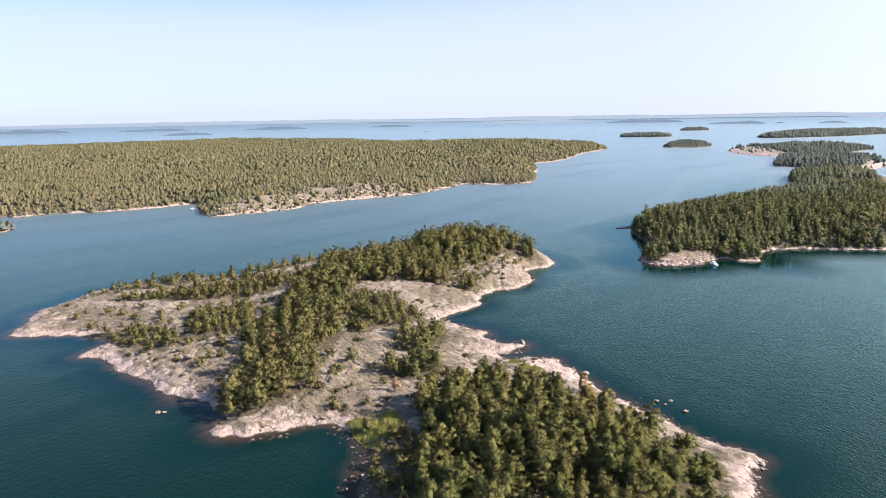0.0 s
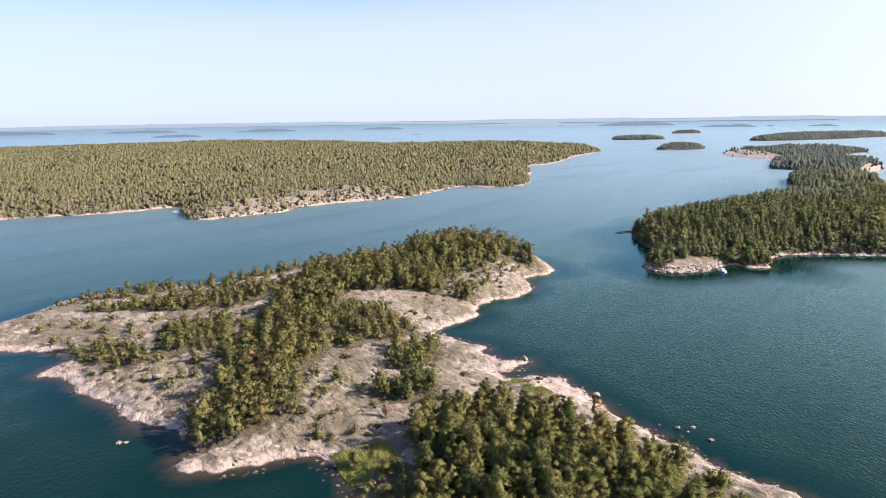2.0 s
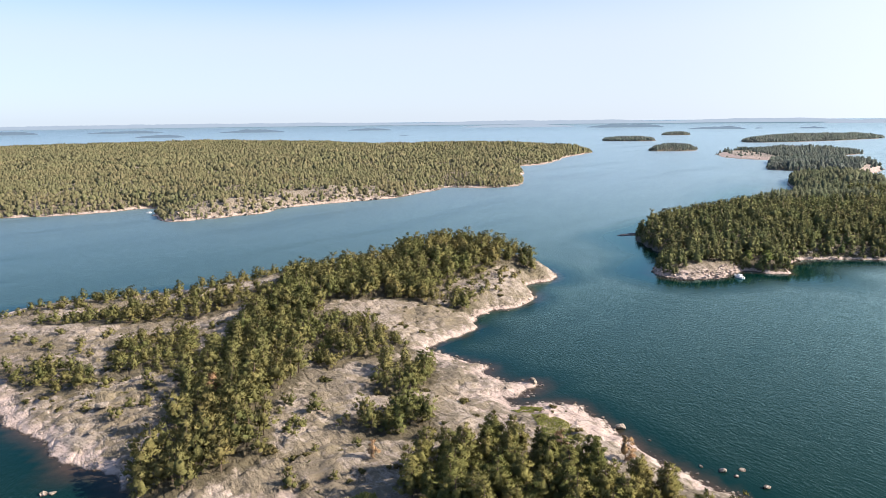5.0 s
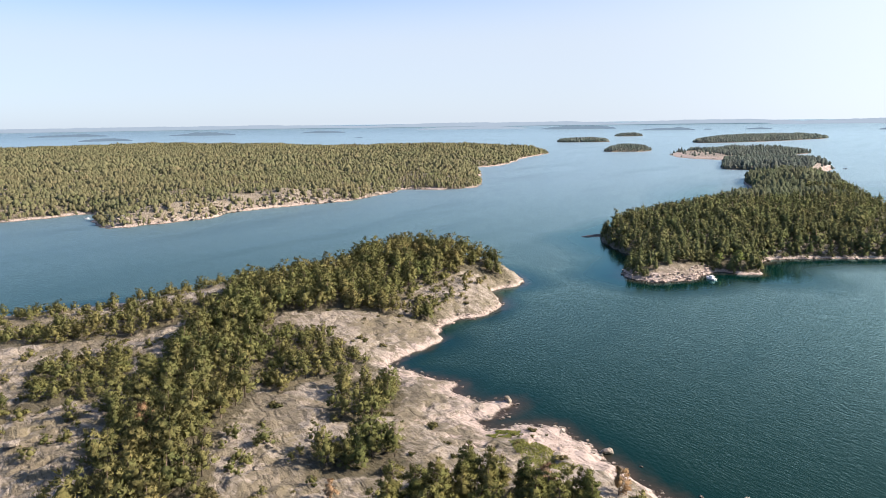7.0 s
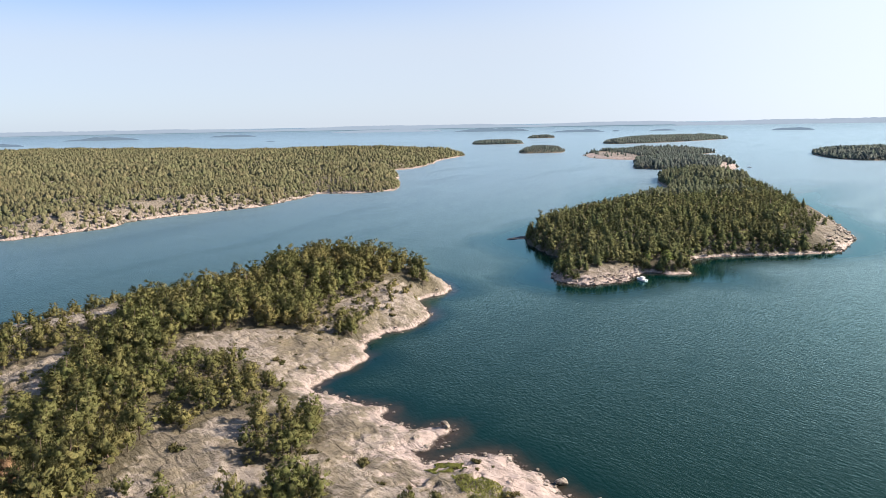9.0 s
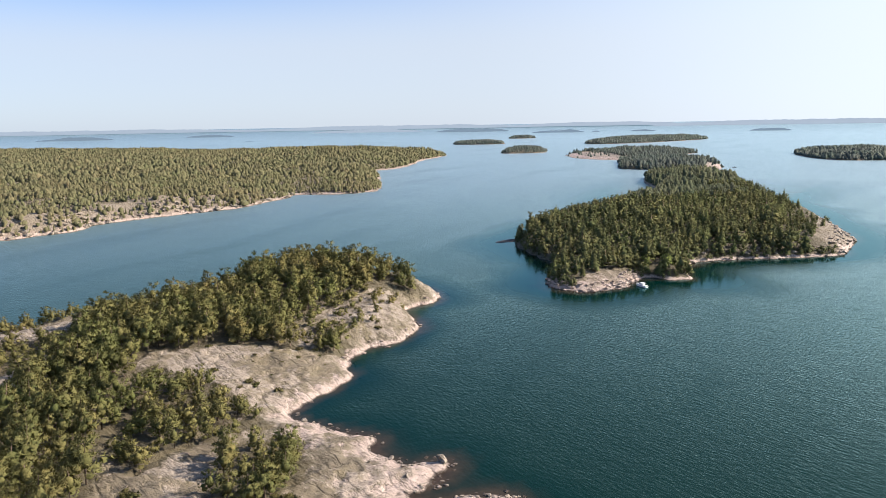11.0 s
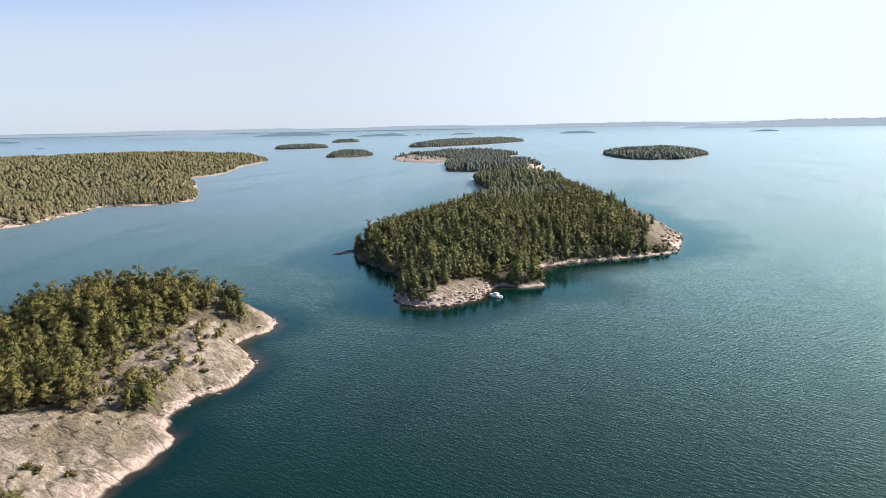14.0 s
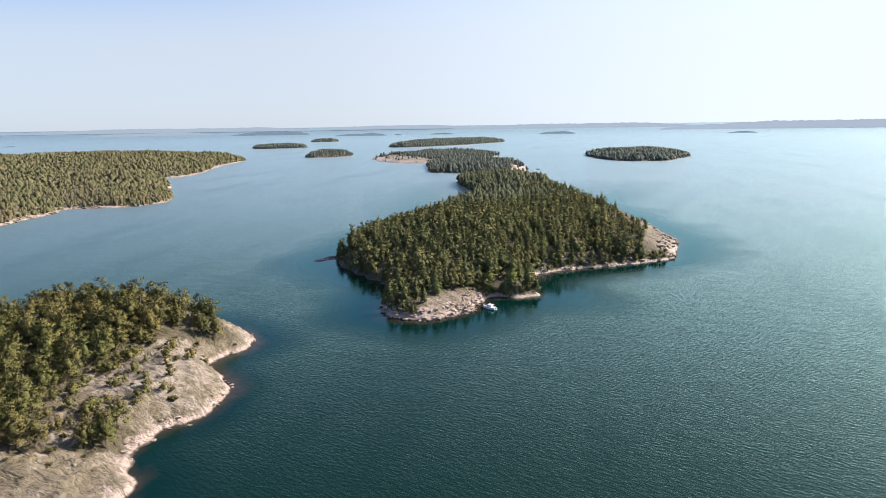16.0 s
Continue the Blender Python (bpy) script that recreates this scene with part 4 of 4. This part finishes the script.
def far_tree(seed, height=8.5, spread=2.3):
    """A tree at the far side of the forest: a rough tent of foliage."""
    rng = np.random.default_rng(seed)
    ring = [(spread * (0.5 + 0.8 * rng.random()) * math.cos(a), spread * (0.5 + 0.8 * rng.random()) * math.sin(a), height * (0.1 + 0.35 * rng.random())) for a in np.arange(5) * 1.2566]
    v = np.array(ring + [(0.35 * spread * rng.normal(), 0.35 * spread * rng.normal(), height * (0.75 + 0.4 * rng.random()))])
    f = np.array([(s, (s + 1) % 5, 5) for s in range(5)])
    out = unit(v / (spread, spread, height))
    return v, facing(v, f, out), np.ones(5, int), unit(out + (0, 0, -0.10) + 0.12 * rng.normal(size=v.shape))


middling = [crown_only(spruce(400 + k, 8.0 + 0.6 * k, 2.6, 5, 6, 0)) for k in range(4)] + [lumpy_tree(410 + k, 7.8, 2.9, 3) for k in range(3)]
tiny = [crown_only(spruce(420 + k, 7.0, 2.0, 3, 4, 0)) for k in range(2)] + [lumpy_tree(424 + k, 4.6, 2.5, 1) for k in range(5)] + [lumpy_tree(430, 6.4, 2.2, 2)]
minute = [far_tree(430 + k, 5.4, 2.6) for k in range(10)]

wood("spruce_wood", "dense dark spruce and pine wood", middling, behind, 3, [BARK, SPRUCE_HAZED])


def far_wood(island, spacing, margin, seed, label, scale=1.0, bare=0.0, needles=None, kinds=None, low=-1e9, high=1e9, rocks=(), left=0.62):
    rng = np.random.default_rng(seed)
    kinds = kinds or tiny
    gx, gy = scatter(island.ring, spacing, rng)
    z, d = island.look_up(gx, gy), island.look_up(gx, gy, 4)
    gaps = fbm(gx, gy, 60, 3, seed)
    keep = (d > margin + 0.6 * margin * fbm(gx, gy, 25, 2, seed + 5)) & (gaps > -1.4 + bare) & (gy >= low) & (gy < high)
    keep &= (gx > -0.72 * gy) | (rng.random(len(gx)) < 0.3)            # sparser wood at the far western end
    for ring in rocks:
        keep &= ~inside_ring(gx, gy, ring) | (rng.random(len(gx)) < left)
    size = scale * (0.55 + 0.75 * rng.random(len(gx)) ** 1.3) * (1 + 0.22 * np.clip(fbm(gx, gy, 45, 2, seed + 8), -1, 1))
    kind = rng.integers(len(kinds), size=len(gx))
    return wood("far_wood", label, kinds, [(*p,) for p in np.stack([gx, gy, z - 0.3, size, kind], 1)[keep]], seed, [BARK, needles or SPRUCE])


CLIFFS = ([(-205, 612), (-150, 632), (-100, 712), (-30, 755), (-42, 778), (-112, 746), (-168, 668), (-208, 636)],)
spread_litter(big, CLIFFS, -0.45, 0.4)
far_wood(big, 3.8, 2.0, 41, "pine forest covering the large island", 0.95, 0.25, PINE_HAZED, tiny, -1e9, 930, CLIFFS)
far_wood(big, 5.0, 2.0, 42, "pine forest covering the large island", 1.05, 0.45, PINE_HAZED, minute, 930, 1e9)
FAR_BARE = {0: ([(575, 970), (640, 990), (690, 1060), (660, 1090), (612, 1020)],), 1: ([(555, 1290), (625, 1270), (650, 1400), (640, 1520), (560, 1520)],)}
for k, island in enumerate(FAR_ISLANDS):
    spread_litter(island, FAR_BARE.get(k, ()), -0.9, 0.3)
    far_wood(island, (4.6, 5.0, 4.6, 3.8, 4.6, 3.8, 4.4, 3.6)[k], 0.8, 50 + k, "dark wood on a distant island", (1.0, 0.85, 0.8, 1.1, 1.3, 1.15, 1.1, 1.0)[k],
             (0.3, 1.1, 0.3, 0.3, 0.2, 0.5, 0.3, 0.3)[k], FAR_HAZED, middling[2:] if k < 3 else minute, rocks=FAR_BARE.get(k, ()), left=0.12)


# ---- stones ----
def stone(seed, sharp=0.35, fine=2):
    """A worn block of granite with flattened faces."""
    rng = np.random.default_rng(seed)
    bm = bmesh.new()
    bmesh.ops.create_icosphere(bm, subdivisions=fine, radius=1.0)
    cuts = rng.normal(size=(7, 3))
    cuts /= np.linalg.norm(cuts, axis=1, keepdims=True)
    for v in bm.verts:
        p = np.array(v.co)
        for c in cuts:
            over = p @ c - (0.44 + 0.2 * sharp)
            if over > 0:
                p = p - c * over * 0.95
        p *= (1.15, 0.85, 0.62)
        v.co = 1.25 * p + 0.02 * rng.normal(size=3)
    return bm


STONE = rock_material("boulder_granite", -0.3, 0.05)
PINK = rock_material("pink_granite", -0.3, 40.0)
STONES = []
for k in range(5):
    bm = stone(600 + k)
    me = bpy.data.meshes.new("boulder")
    bm.to_mesh(me)
    bm.free()
    me.materials.append(STONE)
    STONES.append(me)


def boulder(x, y, z, size, label, k, turn):
    ob = new("boulder", STONES[k % 5])
    ob.matrix_world = pose(x, y, z + 0.22 * size, 6 * math.sin(7 * turn), 6 * math.cos(5 * turn), turn) @ Matrix.Scale(size * 0.5, 4)
    return tagged(ob, label, "boulder", "boulders along the shore")


rng = np.random.default_rng(9)
for k, (x, y, size) in enumerate([(47.3, 221.1, 2.6), (63.3, 198.1, 1.9), (67.7, 198.4, 1.4), (65.2, 195.5, 1.2), (69.5, 190.5, 1.6), (59.4, 200.3, 1.0),
                                  (-1.7, 269.6, 3.0), (-11.8, 281.0, 1.4), (0.9, 275.4, 2.0), (30.0, 252.5, 2.6), (21.4, 247.1, 1.2), (-83.2, 196.1, 1.7),
                                  (-81.5, 196.6, 1.5), (-124, 249, 1.0), (27, 243, 1.1), (52, 214, 0.9), (3, 281, 1.5), (9, 279, 1.2)]):
    d = float(near.look_up(np.array([x]), np.array([y]))[0])
    boulder(x, y, max(d, -0.25), size, "pale granite boulder standing in shallow water" if d < 0.1 else "pale granite boulder on bare rock", k, 57.0 * k)
for k, (x, y, size) in enumerate([(-86.6, 234.3, 3.2), (-83.5, 219.7, 1.5), (-70, 222, 0.9), (-60, 196, 0.8), (8, 262, 1.2), (-30, 215, 1.0), (-20, 228, 1.3), (15, 255, 0.9),
                                  (-112, 262, 1.2), (-104, 250, 1.0), (20, 352, 1.2), (33, 358, 1.4), (8, 318, 1.0), (-24, 300, 1.1)]):
    boulder(x, y, float(near.look_up(np.array([x]), np.array([y]))[0]), size, "lichen-grey granite boulder on bare rock", k + 2, 41.0 * k)


def shore_stones(name, label, island, count, seed, where, low, high, out=3.0, inn=2.0, material=None):
    """Loose stones strewn along a stretch of shore."""
    rng = np.random.default_rng(seed)
    base = []
    for k in range(5):
        bm = stone(620 + k, fine=1)
        base.append(np.array([v.co for v in bm.verts]))
        faces = np.array([[v.index for v in f.verts] for f in bm.faces])
        bm.free()
    verts, tris, start = [], [], 0
    x0, y0, x1, y1 = where
    while count > 0:
        x, y = rng.uniform(x0, x1, 400), rng.uniform(y0, y1, 400)
        d, z = island.look_up(x, y, 4), island.look_up(x, y)
        for k in np.where((d > -out) & (d < inn) & (rng.random(400) < 0.6))[0][:count]:
            s = low + (high - low) * rng.random() ** 3
            a = rng.random() * 6.28
            v = base[k % 5] * s * 0.5
            v = np.stack([v[:, 0] * math.cos(a) - v[:, 1] * math.sin(a), v[:, 0] * math.sin(a) + v[:, 1] * math.cos(a), v[:, 2]], 1)
            verts.append(v + (x[k], y[k], max(z[k], -0.2) + 0.12 * s))
            tris.append(faces + start)
            start += len(v)
            count -= 1
    me = mesh_from(name, np.concatenate(verts), np.concatenate(tris), [material or STONE], smooth=False)
    return tagged(new(name, me), label, "stones", kind="stuff")


shore_stones("shore_stones", "loose pale stones in the shallows of the cove", near, 330, 1, (-52, 140, -12, 194), 0.3, 1.4, 5.0, 3.0)
shore_stones("shore_stones", "loose stones along the rocky shore", near, 760, 2, (-15, 140, 80, 290), 0.25, 1.3, 2.4, 1.4)
shore_stones("shore_stones", "loose stones along the rocky shore", near, 130, 3, (-140, 185, -50, 275), 0.3, 1.2, 1.5, 2.0)
shore_stones("shore_stones", "broken blocks on the wooded shore", east, 430, 4, (112, 378, 160, 412), 0.6, 2.2, 0.8, 6.0, PINK)
shore_stones("shore_stones", "broken pink blocks below the rock slope", near, 170, 6, (15, 322, 70, 412), 0.4, 1.7, 1.5, 2.5, PINK)
shore_stones("shore_stones", "broken blocks on the wooded shore", east, 320, 5, (190, 412, 360, 520), 0.7, 3.4, 1.0, 9.0)

shore_stones("shore_stones", "weathered blocks of the low granite cliff", big, 330, 7, (-215, 608, 60, 870), 1.2, 7.0, 1.0, 16.0)

# a dark rock off the wooded island
DARK_ROCK = plain("dark_gneiss", (0.035, 0.033, 0.034), 0.7, spread=0.4)
skerry = Island("dark_skerry", [(129, 515), (133, 512), (138, 513), (144, 514), (146, 519), (140, 521), (134, 519)], 0.8, 1.6, 3.0, 0.4, 0.5, (), 71, DARK_ROCK,
                "low dark rock off the wooded island")

# ---- low growth ----
SCRUB = leaf_material("juniper_needles", (0.060, 0.066, 0.028), (0.17, 0.145, 0.065), True)
GRASS = leaf_material("shore_grass", (0.25, 0.29, 0.07), (0.42, 0.40, 0.14), False)


def bush_mesh(seed):
    rng = np.random.default_rng(seed)
    clumps = [tuft(rng, np.array([0.55 * rng.normal(), 0.55 * rng.normal(), 0.22 + 0.2 * rng.random()]), 0.55, 14, 0.24, 0.6) for _ in range(6)]
    v, t, soft = joined(clumps)
    return mesh_from("juniper_bush", v, t, [SCRUB], normals=soft)


bushes = [bush_mesh(700 + k) for k in range(4)]
count = 0
while count < 340:
    x, y = rng.uniform(-170, 60), rng.uniform(185, 400)
    d = float(near.look_up(np.array([x]), np.array([y]), 4)[0])
    if d < 6 or float(fbm(np.array([x]), np.array([y]), 25, 2, 88)[0]) < -0.1:
        continue
    ob = new("juniper_bush", bushes[count % 4])
    s = 0.5 + 1.2 * rng.random() ** 2
    ob.matrix_world = pose(x, y, float(near.look_up(np.array([x]), np.array([y]))[0]) - 0.1, 0, 0, 360 * rng.random()) @ Matrix.Scale(s, 4)
    tagged(ob, "low dark juniper bush on bare rock", "bush", "junipers of the rocky island")
    count += 1

# small birches with rust-red leaves
rust_models = [pine(800 + k, 5.0, 1.7, 18, 60, 0.22, 0.08) for k in range(2)]
for k, (x, y, size) in enumerate([(26.0, 194.5, 1.75), (41.0, 197.0, 1.3), (-14.0, 203.0, 1.0), (-57.5, 233.0, 1.9), (-55.0, 230.5, 1.6)]):
    (wv, wt), (cv, ct, cn) = rust_models[k % 2]
    tree = tagged(new("birch_tree"), "small birch with rust-red autumn leaves", "tree", "rust-red birches")
    for label, v, tr, mat in (("trunk", wv, wt, BARK), ("crown", cv, ct, RUST)):
        piece = new(label, mesh_from(label, v, tr, [mat], normals=cn if label == "crown" else None))
        piece.parent = tree
    tree.matrix_basis = pose(x, y, float(near.look_up(np.array([x]), np.array([y]))[0]), 0, 0, 80 * k) @ Matrix.Scale(size, 4)

LEAFY = leaf_material("green_leaves", (0.15, 0.20, 0.06), (0.24, 0.27, 0.085), True)
(wv, wt), (cv, ct, cn) = pine(850, 7.5, 3.1, 26, 40, 0.3, 0.06)
for x, y, size in ((172.5, 400.0, 1.1), (166.0, 407.0, 0.95)):
    tree = tagged(new("alder_tree"), "round yellow-green alder on the wooded shore", "tree", "alders on the shore")
    for label, v, tr, mat in (("trunk", wv, wt, BARK), ("crown", cv, ct, LEAFY)):
        piece = new(label, mesh_from(label, v, tr, [mat], normals=cn if label == "crown" else None))
        piece.parent = tree
    tree.matrix_basis = pose(x, y, float(east.look_up(np.array([x]), np.array([y]))[0]), 0, 0, 70 * size) @ Matrix.Scale(size, 4)


def meadow(name, label, rings, count, tall, seed):
    """Blades of tall grass and reed, bent over."""
    rng = np.random.default_rng(seed)
    xs, ys = [], []
    for ring in rings:
        ring = np.array(ring, float)
        x, y = rng.uniform(*ring[:, 0][[ring[:, 0].argmin(), ring[:, 0].argmax()]], count), rng.uniform(ring[:, 1].min(), ring[:, 1].max(), count)
        keep = inside_ring(x, y, ring) & (fbm(x, y, 5, 3, seed) > -0.35)
        xs.append(x[keep])
        ys.append(y[keep])
    x, y = np.concatenate(xs), np.concatenate(ys)
    z, n = near.look_up(x, y), len(x)
    a, h, w = rng.random(n) * 6.28, tall * (0.5 + 0.7 * rng.random(n)), 0.10 + 0.08 * rng.random(n)
    lean = 0.35 * h * rng.random(n)
    ca, sa = np.cos(a), np.sin(a)
    left = np.stack([x - w * ca, y - w * sa, np.maximum(z, -0.1) - 0.05], 1)
    right = np.stack([x + w * ca, y + w * sa, np.maximum(z, -0.1) - 0.05], 1)
    tip = np.stack([x - lean * sa, y + lean * ca, np.maximum(z, 0) + h], 1)
    verts = np.stack([left, right, tip], 1).reshape(-1, 3)
    me = mesh_from(name, verts, np.arange(3 * n).reshape(-1, 3), [GRASS], smooth=False, tint=np.repeat(rng.random(n), 3))
    return tagged(new(name, me), label, "grass", kind="stuff")


meadow("shore_grass", "bright green reeds and tall grass in the cove", [[(-27, 186), (-13, 188), (-9, 176), (-14, 170), (-20, 171), (-24, 178)]], 16000, 0.55, 3)
meadow("shore_grass", "yellow-green grass in a hollow of the shore rock", [[(20, 233), (24, 234), (29, 231), (29, 227), (23, 228)], [(25, 226), (29, 224), (34, 219), (38, 209), (30, 209), (26, 216)]], 9000, 0.3, 4)

# ---- boats ----
HULL = plain("white_hull", (0.78, 0.78, 0.76), 0.3, spread=0.04)
DECK = plain("pale_deck", (0.62, 0.60, 0.56), 0.6, spread=0.08)
TINTED = plain("dark_window", (0.02, 0.025, 0.03), 0.1, spread=0.1)
STEEL = plain("steel_rail", (0.6, 0.6, 0.6), 0.3, 1.0, spread=0.05)
BLUE = plain("blue_stripe", (0.03, 0.07, 0.2), 0.4, spread=0.1)
BLACK = plain("black_motor", (0.03, 0.03, 0.03), 0.4, spread=0.1)


def loft(sections, material, name, parent, label=""):
    """A skin over rings of equal count, with both ends closed."""
    bm = bmesh.new()
    rows = [[bm.verts.new(p) for p in ring] for ring in sections]
    n = len(rows[0])
    for a, b in zip(rows, rows[1:]):
        for i in range(n):
            bm.faces.new((a[i], a[(i + 1) % n], b[(i + 1) % n], b[i]))
    bm.faces.new(rows[0][::-1])
    bm.faces.new(rows[-1])
    bmesh.ops.recalc_face_normals(bm, faces=bm.faces)
    return part(name, bm, material, parent, label)


def box(bm, x0, x1, y0, y1, z0, z1):
    made = bmesh.ops.create_cube(bm, size=1.0, matrix=Matrix.LocRotScale(((x0 + x1) / 2, (y0 + y1) / 2, (z0 + z1) / 2), None, (x1 - x0, y1 - y0, z1 - z0)))
    return made["verts"]


def bar(name, points, radius, material, parent):
    bm = bmesh.new()
    v, t = tube(points, [radius] * len(points), 6)
    vs = [bm.verts.new(p) for p in v]
    for tri in t:
        bm.faces.new([vs[i] for i in tri])
    return part(name, bm, material, parent)


def motor_boat(label):
    """A cabin cruiser, bow to +y, its waterline at z = 0."""
    boat = tagged(new("motor_boat"), label, "boat", "moored boats")
    hull = []
    for y, w, top in ((-3.6, 1.15, 0.85), (-2.0, 1.28, 0.86), (0.0, 1.3, 0.95), (1.6, 1.1, 1.08), (2.8, 0.66, 1.2), (3.7, 0.08, 1.32)):
        k = 0.72 if y < 2 else 0.4
        hull.append([(-w, y, top), (-w * 0.94, y - 0.05, 0.35), (-w * k, y - 0.1 - 0.12 * (y > 2), -0.25), (0, y - 0.15 - 0.3 * (y > 2), -0.45),
                     (w * k, y - 0.1 - 0.12 * (y > 2), -0.25), (w * 0.94, y - 0.05, 0.35), (w, y, top)])
    loft(hull, HULL, "hull", boat)
    for side in (-1, 1):
        bm = bmesh.new()
        prev = None
        for y, w, z in ((-3.55, 1.14, 0.6), (-2.0, 1.27, 0.62), (0.0, 1.29, 0.68), (1.6, 1.09, 0.78), (2.8, 0.66, 0.9)):
            a = [bm.verts.new((side * (w + 0.012), y, z + dz)) for dz in (0, 0.12)]
            if prev:
                bm.faces.new((prev[0], a[0], a[1], prev[1]))
            prev = a
        part("stripe", bm, BLUE, boat, "dark blue stripe")
    loft([[(-w, y, z), (w, y, z), (w * 0.9, y, z + 0.07), (-w * 0.9, y, z + 0.07)] for y, w, z in ((-3.5, 1.08, 0.8), (-1, 1.2, 0.86), (1.4, 1.05, 1.03), (3.4, 0.22, 1.25))],
         DECK, "deck", boat)
    cabin = loft([[(-w, y, 0.9), (w, y, 0.9), (w * 0.8, y + s, 0.9 + h), (-w * 0.8, y + s, 0.9 + h)] for y, w, h, s in
                  ((-1.6, 1.0, 1.15, 0.15), (-0.2, 1.0, 1.22, 0.0), (1.0, 0.95, 1.1, -0.45), (1.25, 0.9, 0.45, -0.1), (2.7, 0.35, 0.32, 0.0))], HULL, "cabin", boat)
    for side in (-1, 1):
        bm = bmesh.new()
        vs = [bm.verts.new((side * (0.992 - 0.2 * (z - 0.9) / 1.18), y, z)) for y, z in ((-1.35, 1.35), (0.75, 1.35), (0.5, 1.85), (-1.3, 1.88))]
        bm.faces.new(vs)
        bmesh.ops.solidify(bm, geom=bm.faces[:], thickness=0.03)
        part("side_window", bm, TINTED, cabin, "dark side window")
    bm = bmesh.new()
    bm.faces.new([bm.verts.new(p) for p in ((-0.78, 1.18, 1.42), (0.78, 1.18, 1.42), (0.7, 0.66, 1.92), (-0.7, 0.66, 1.92))])
    bmesh.ops.solidify(bm, geom=bm.faces[:], thickness=0.03)
    bmesh.ops.translate(bm, verts=bm.verts, vec=(0, 0.06, 0.03))
    part("windscreen", bm, TINTED, cabin, "dark raked windscreen")
    bm = bmesh.new()
    box(bm, -0.86, 0.86, -2.3, 0.7, 2.06, 2.14)
    bmesh.ops.bevel(bm, geom=bm.edges[:], offset=0.03, segments=1, affect="EDGES")
    part("roof", bm, HULL, cabin)
    bm = bmesh.new()
    box(bm, -0.95, 0.95, -3.2, -2.7, 0.85, 1.25)
    bmesh.ops.bevel(bm, geom=bm.edges[:], offset=0.06, segments=2, affect="EDGES")
    part("stern_bench", bm, DECK, boat)
    bm = bmesh.new()
    box(bm, -0.22, 0.22, -4.05, -3.62, 0.35, 1.15)
    bmesh.ops.bevel(bm, geom=bm.edges[:], offset=0.08, segments=2, affect="EDGES")
    part("outboard_motor", bm, BLACK, boat, "black outboard motor")
    for side in (-1, 1):
        bar("bow_rail", [(side * 1.02, 1.5, 1.6), (side * 0.62, 2.75, 1.75), (side * 0.08, 3.6, 1.9)], 0.025, STEEL, boat)
        for y, w, z in ((1.5, 1.02, 1.05), (2.75, 0.62, 1.18)):
            bar("stanchion", [(side * w, y, z), (side * w, y, z + 0.57)], 0.02, STEEL, boat)
    bar("mast", [(0, -0.6, 2.1), (0, -0.75, 3.1)], 0.03, STEEL, boat)
    return boat


boat = motor_boat("white cabin cruiser moored bow first to the rock")
boat.matrix_basis = pose(151.9, 385.4, 0, 0, 0, 17) @ Matrix.Scale(0.82, 4)
other = copy_thing(boat, pose(-233, 668, 0, 0, 0, 110) @ Matrix.Scale(0.75, 4))
tagged(other, "white motor boat lying in a sheltered cove")
third = copy_thing(boat, pose(655, 1012, 0, 0, 0, 60))
tagged(third, "white motor boat off a pale spit")

# a white sea mark on the far side of the large island
bm = bmesh.new()
v, tr = tube([(0, 0, 0), (0, 0, 12), (0, 0, 33)], [1.4, 1.1, 0.7], 10)
vs = [bm.verts.new(p) for p in v]
for f3 in tr:
    bm.faces.new([vs[i] for i in f3])
bm.faces.new(vs[-10:])
mark = tagged(new("sea_mark"), "slender white sea mark tower beyond the forest", "tower")
part("tower", bm, HULL, mark)
bm = bmesh.new()
box(bm, -1.0, 1.0, -1.0, 1.0, 33, 35)
bmesh.ops.bevel(bm, geom=bm.edges[:], offset=0.4, segments=1, affect="EDGES")
part("lantern", bm, TINTED, mark, "dark lantern room")
mark.matrix_basis = pose(-799, 1890, 2) @ Matrix.Diagonal((0.3, 0.3, 0.55, 1.0))
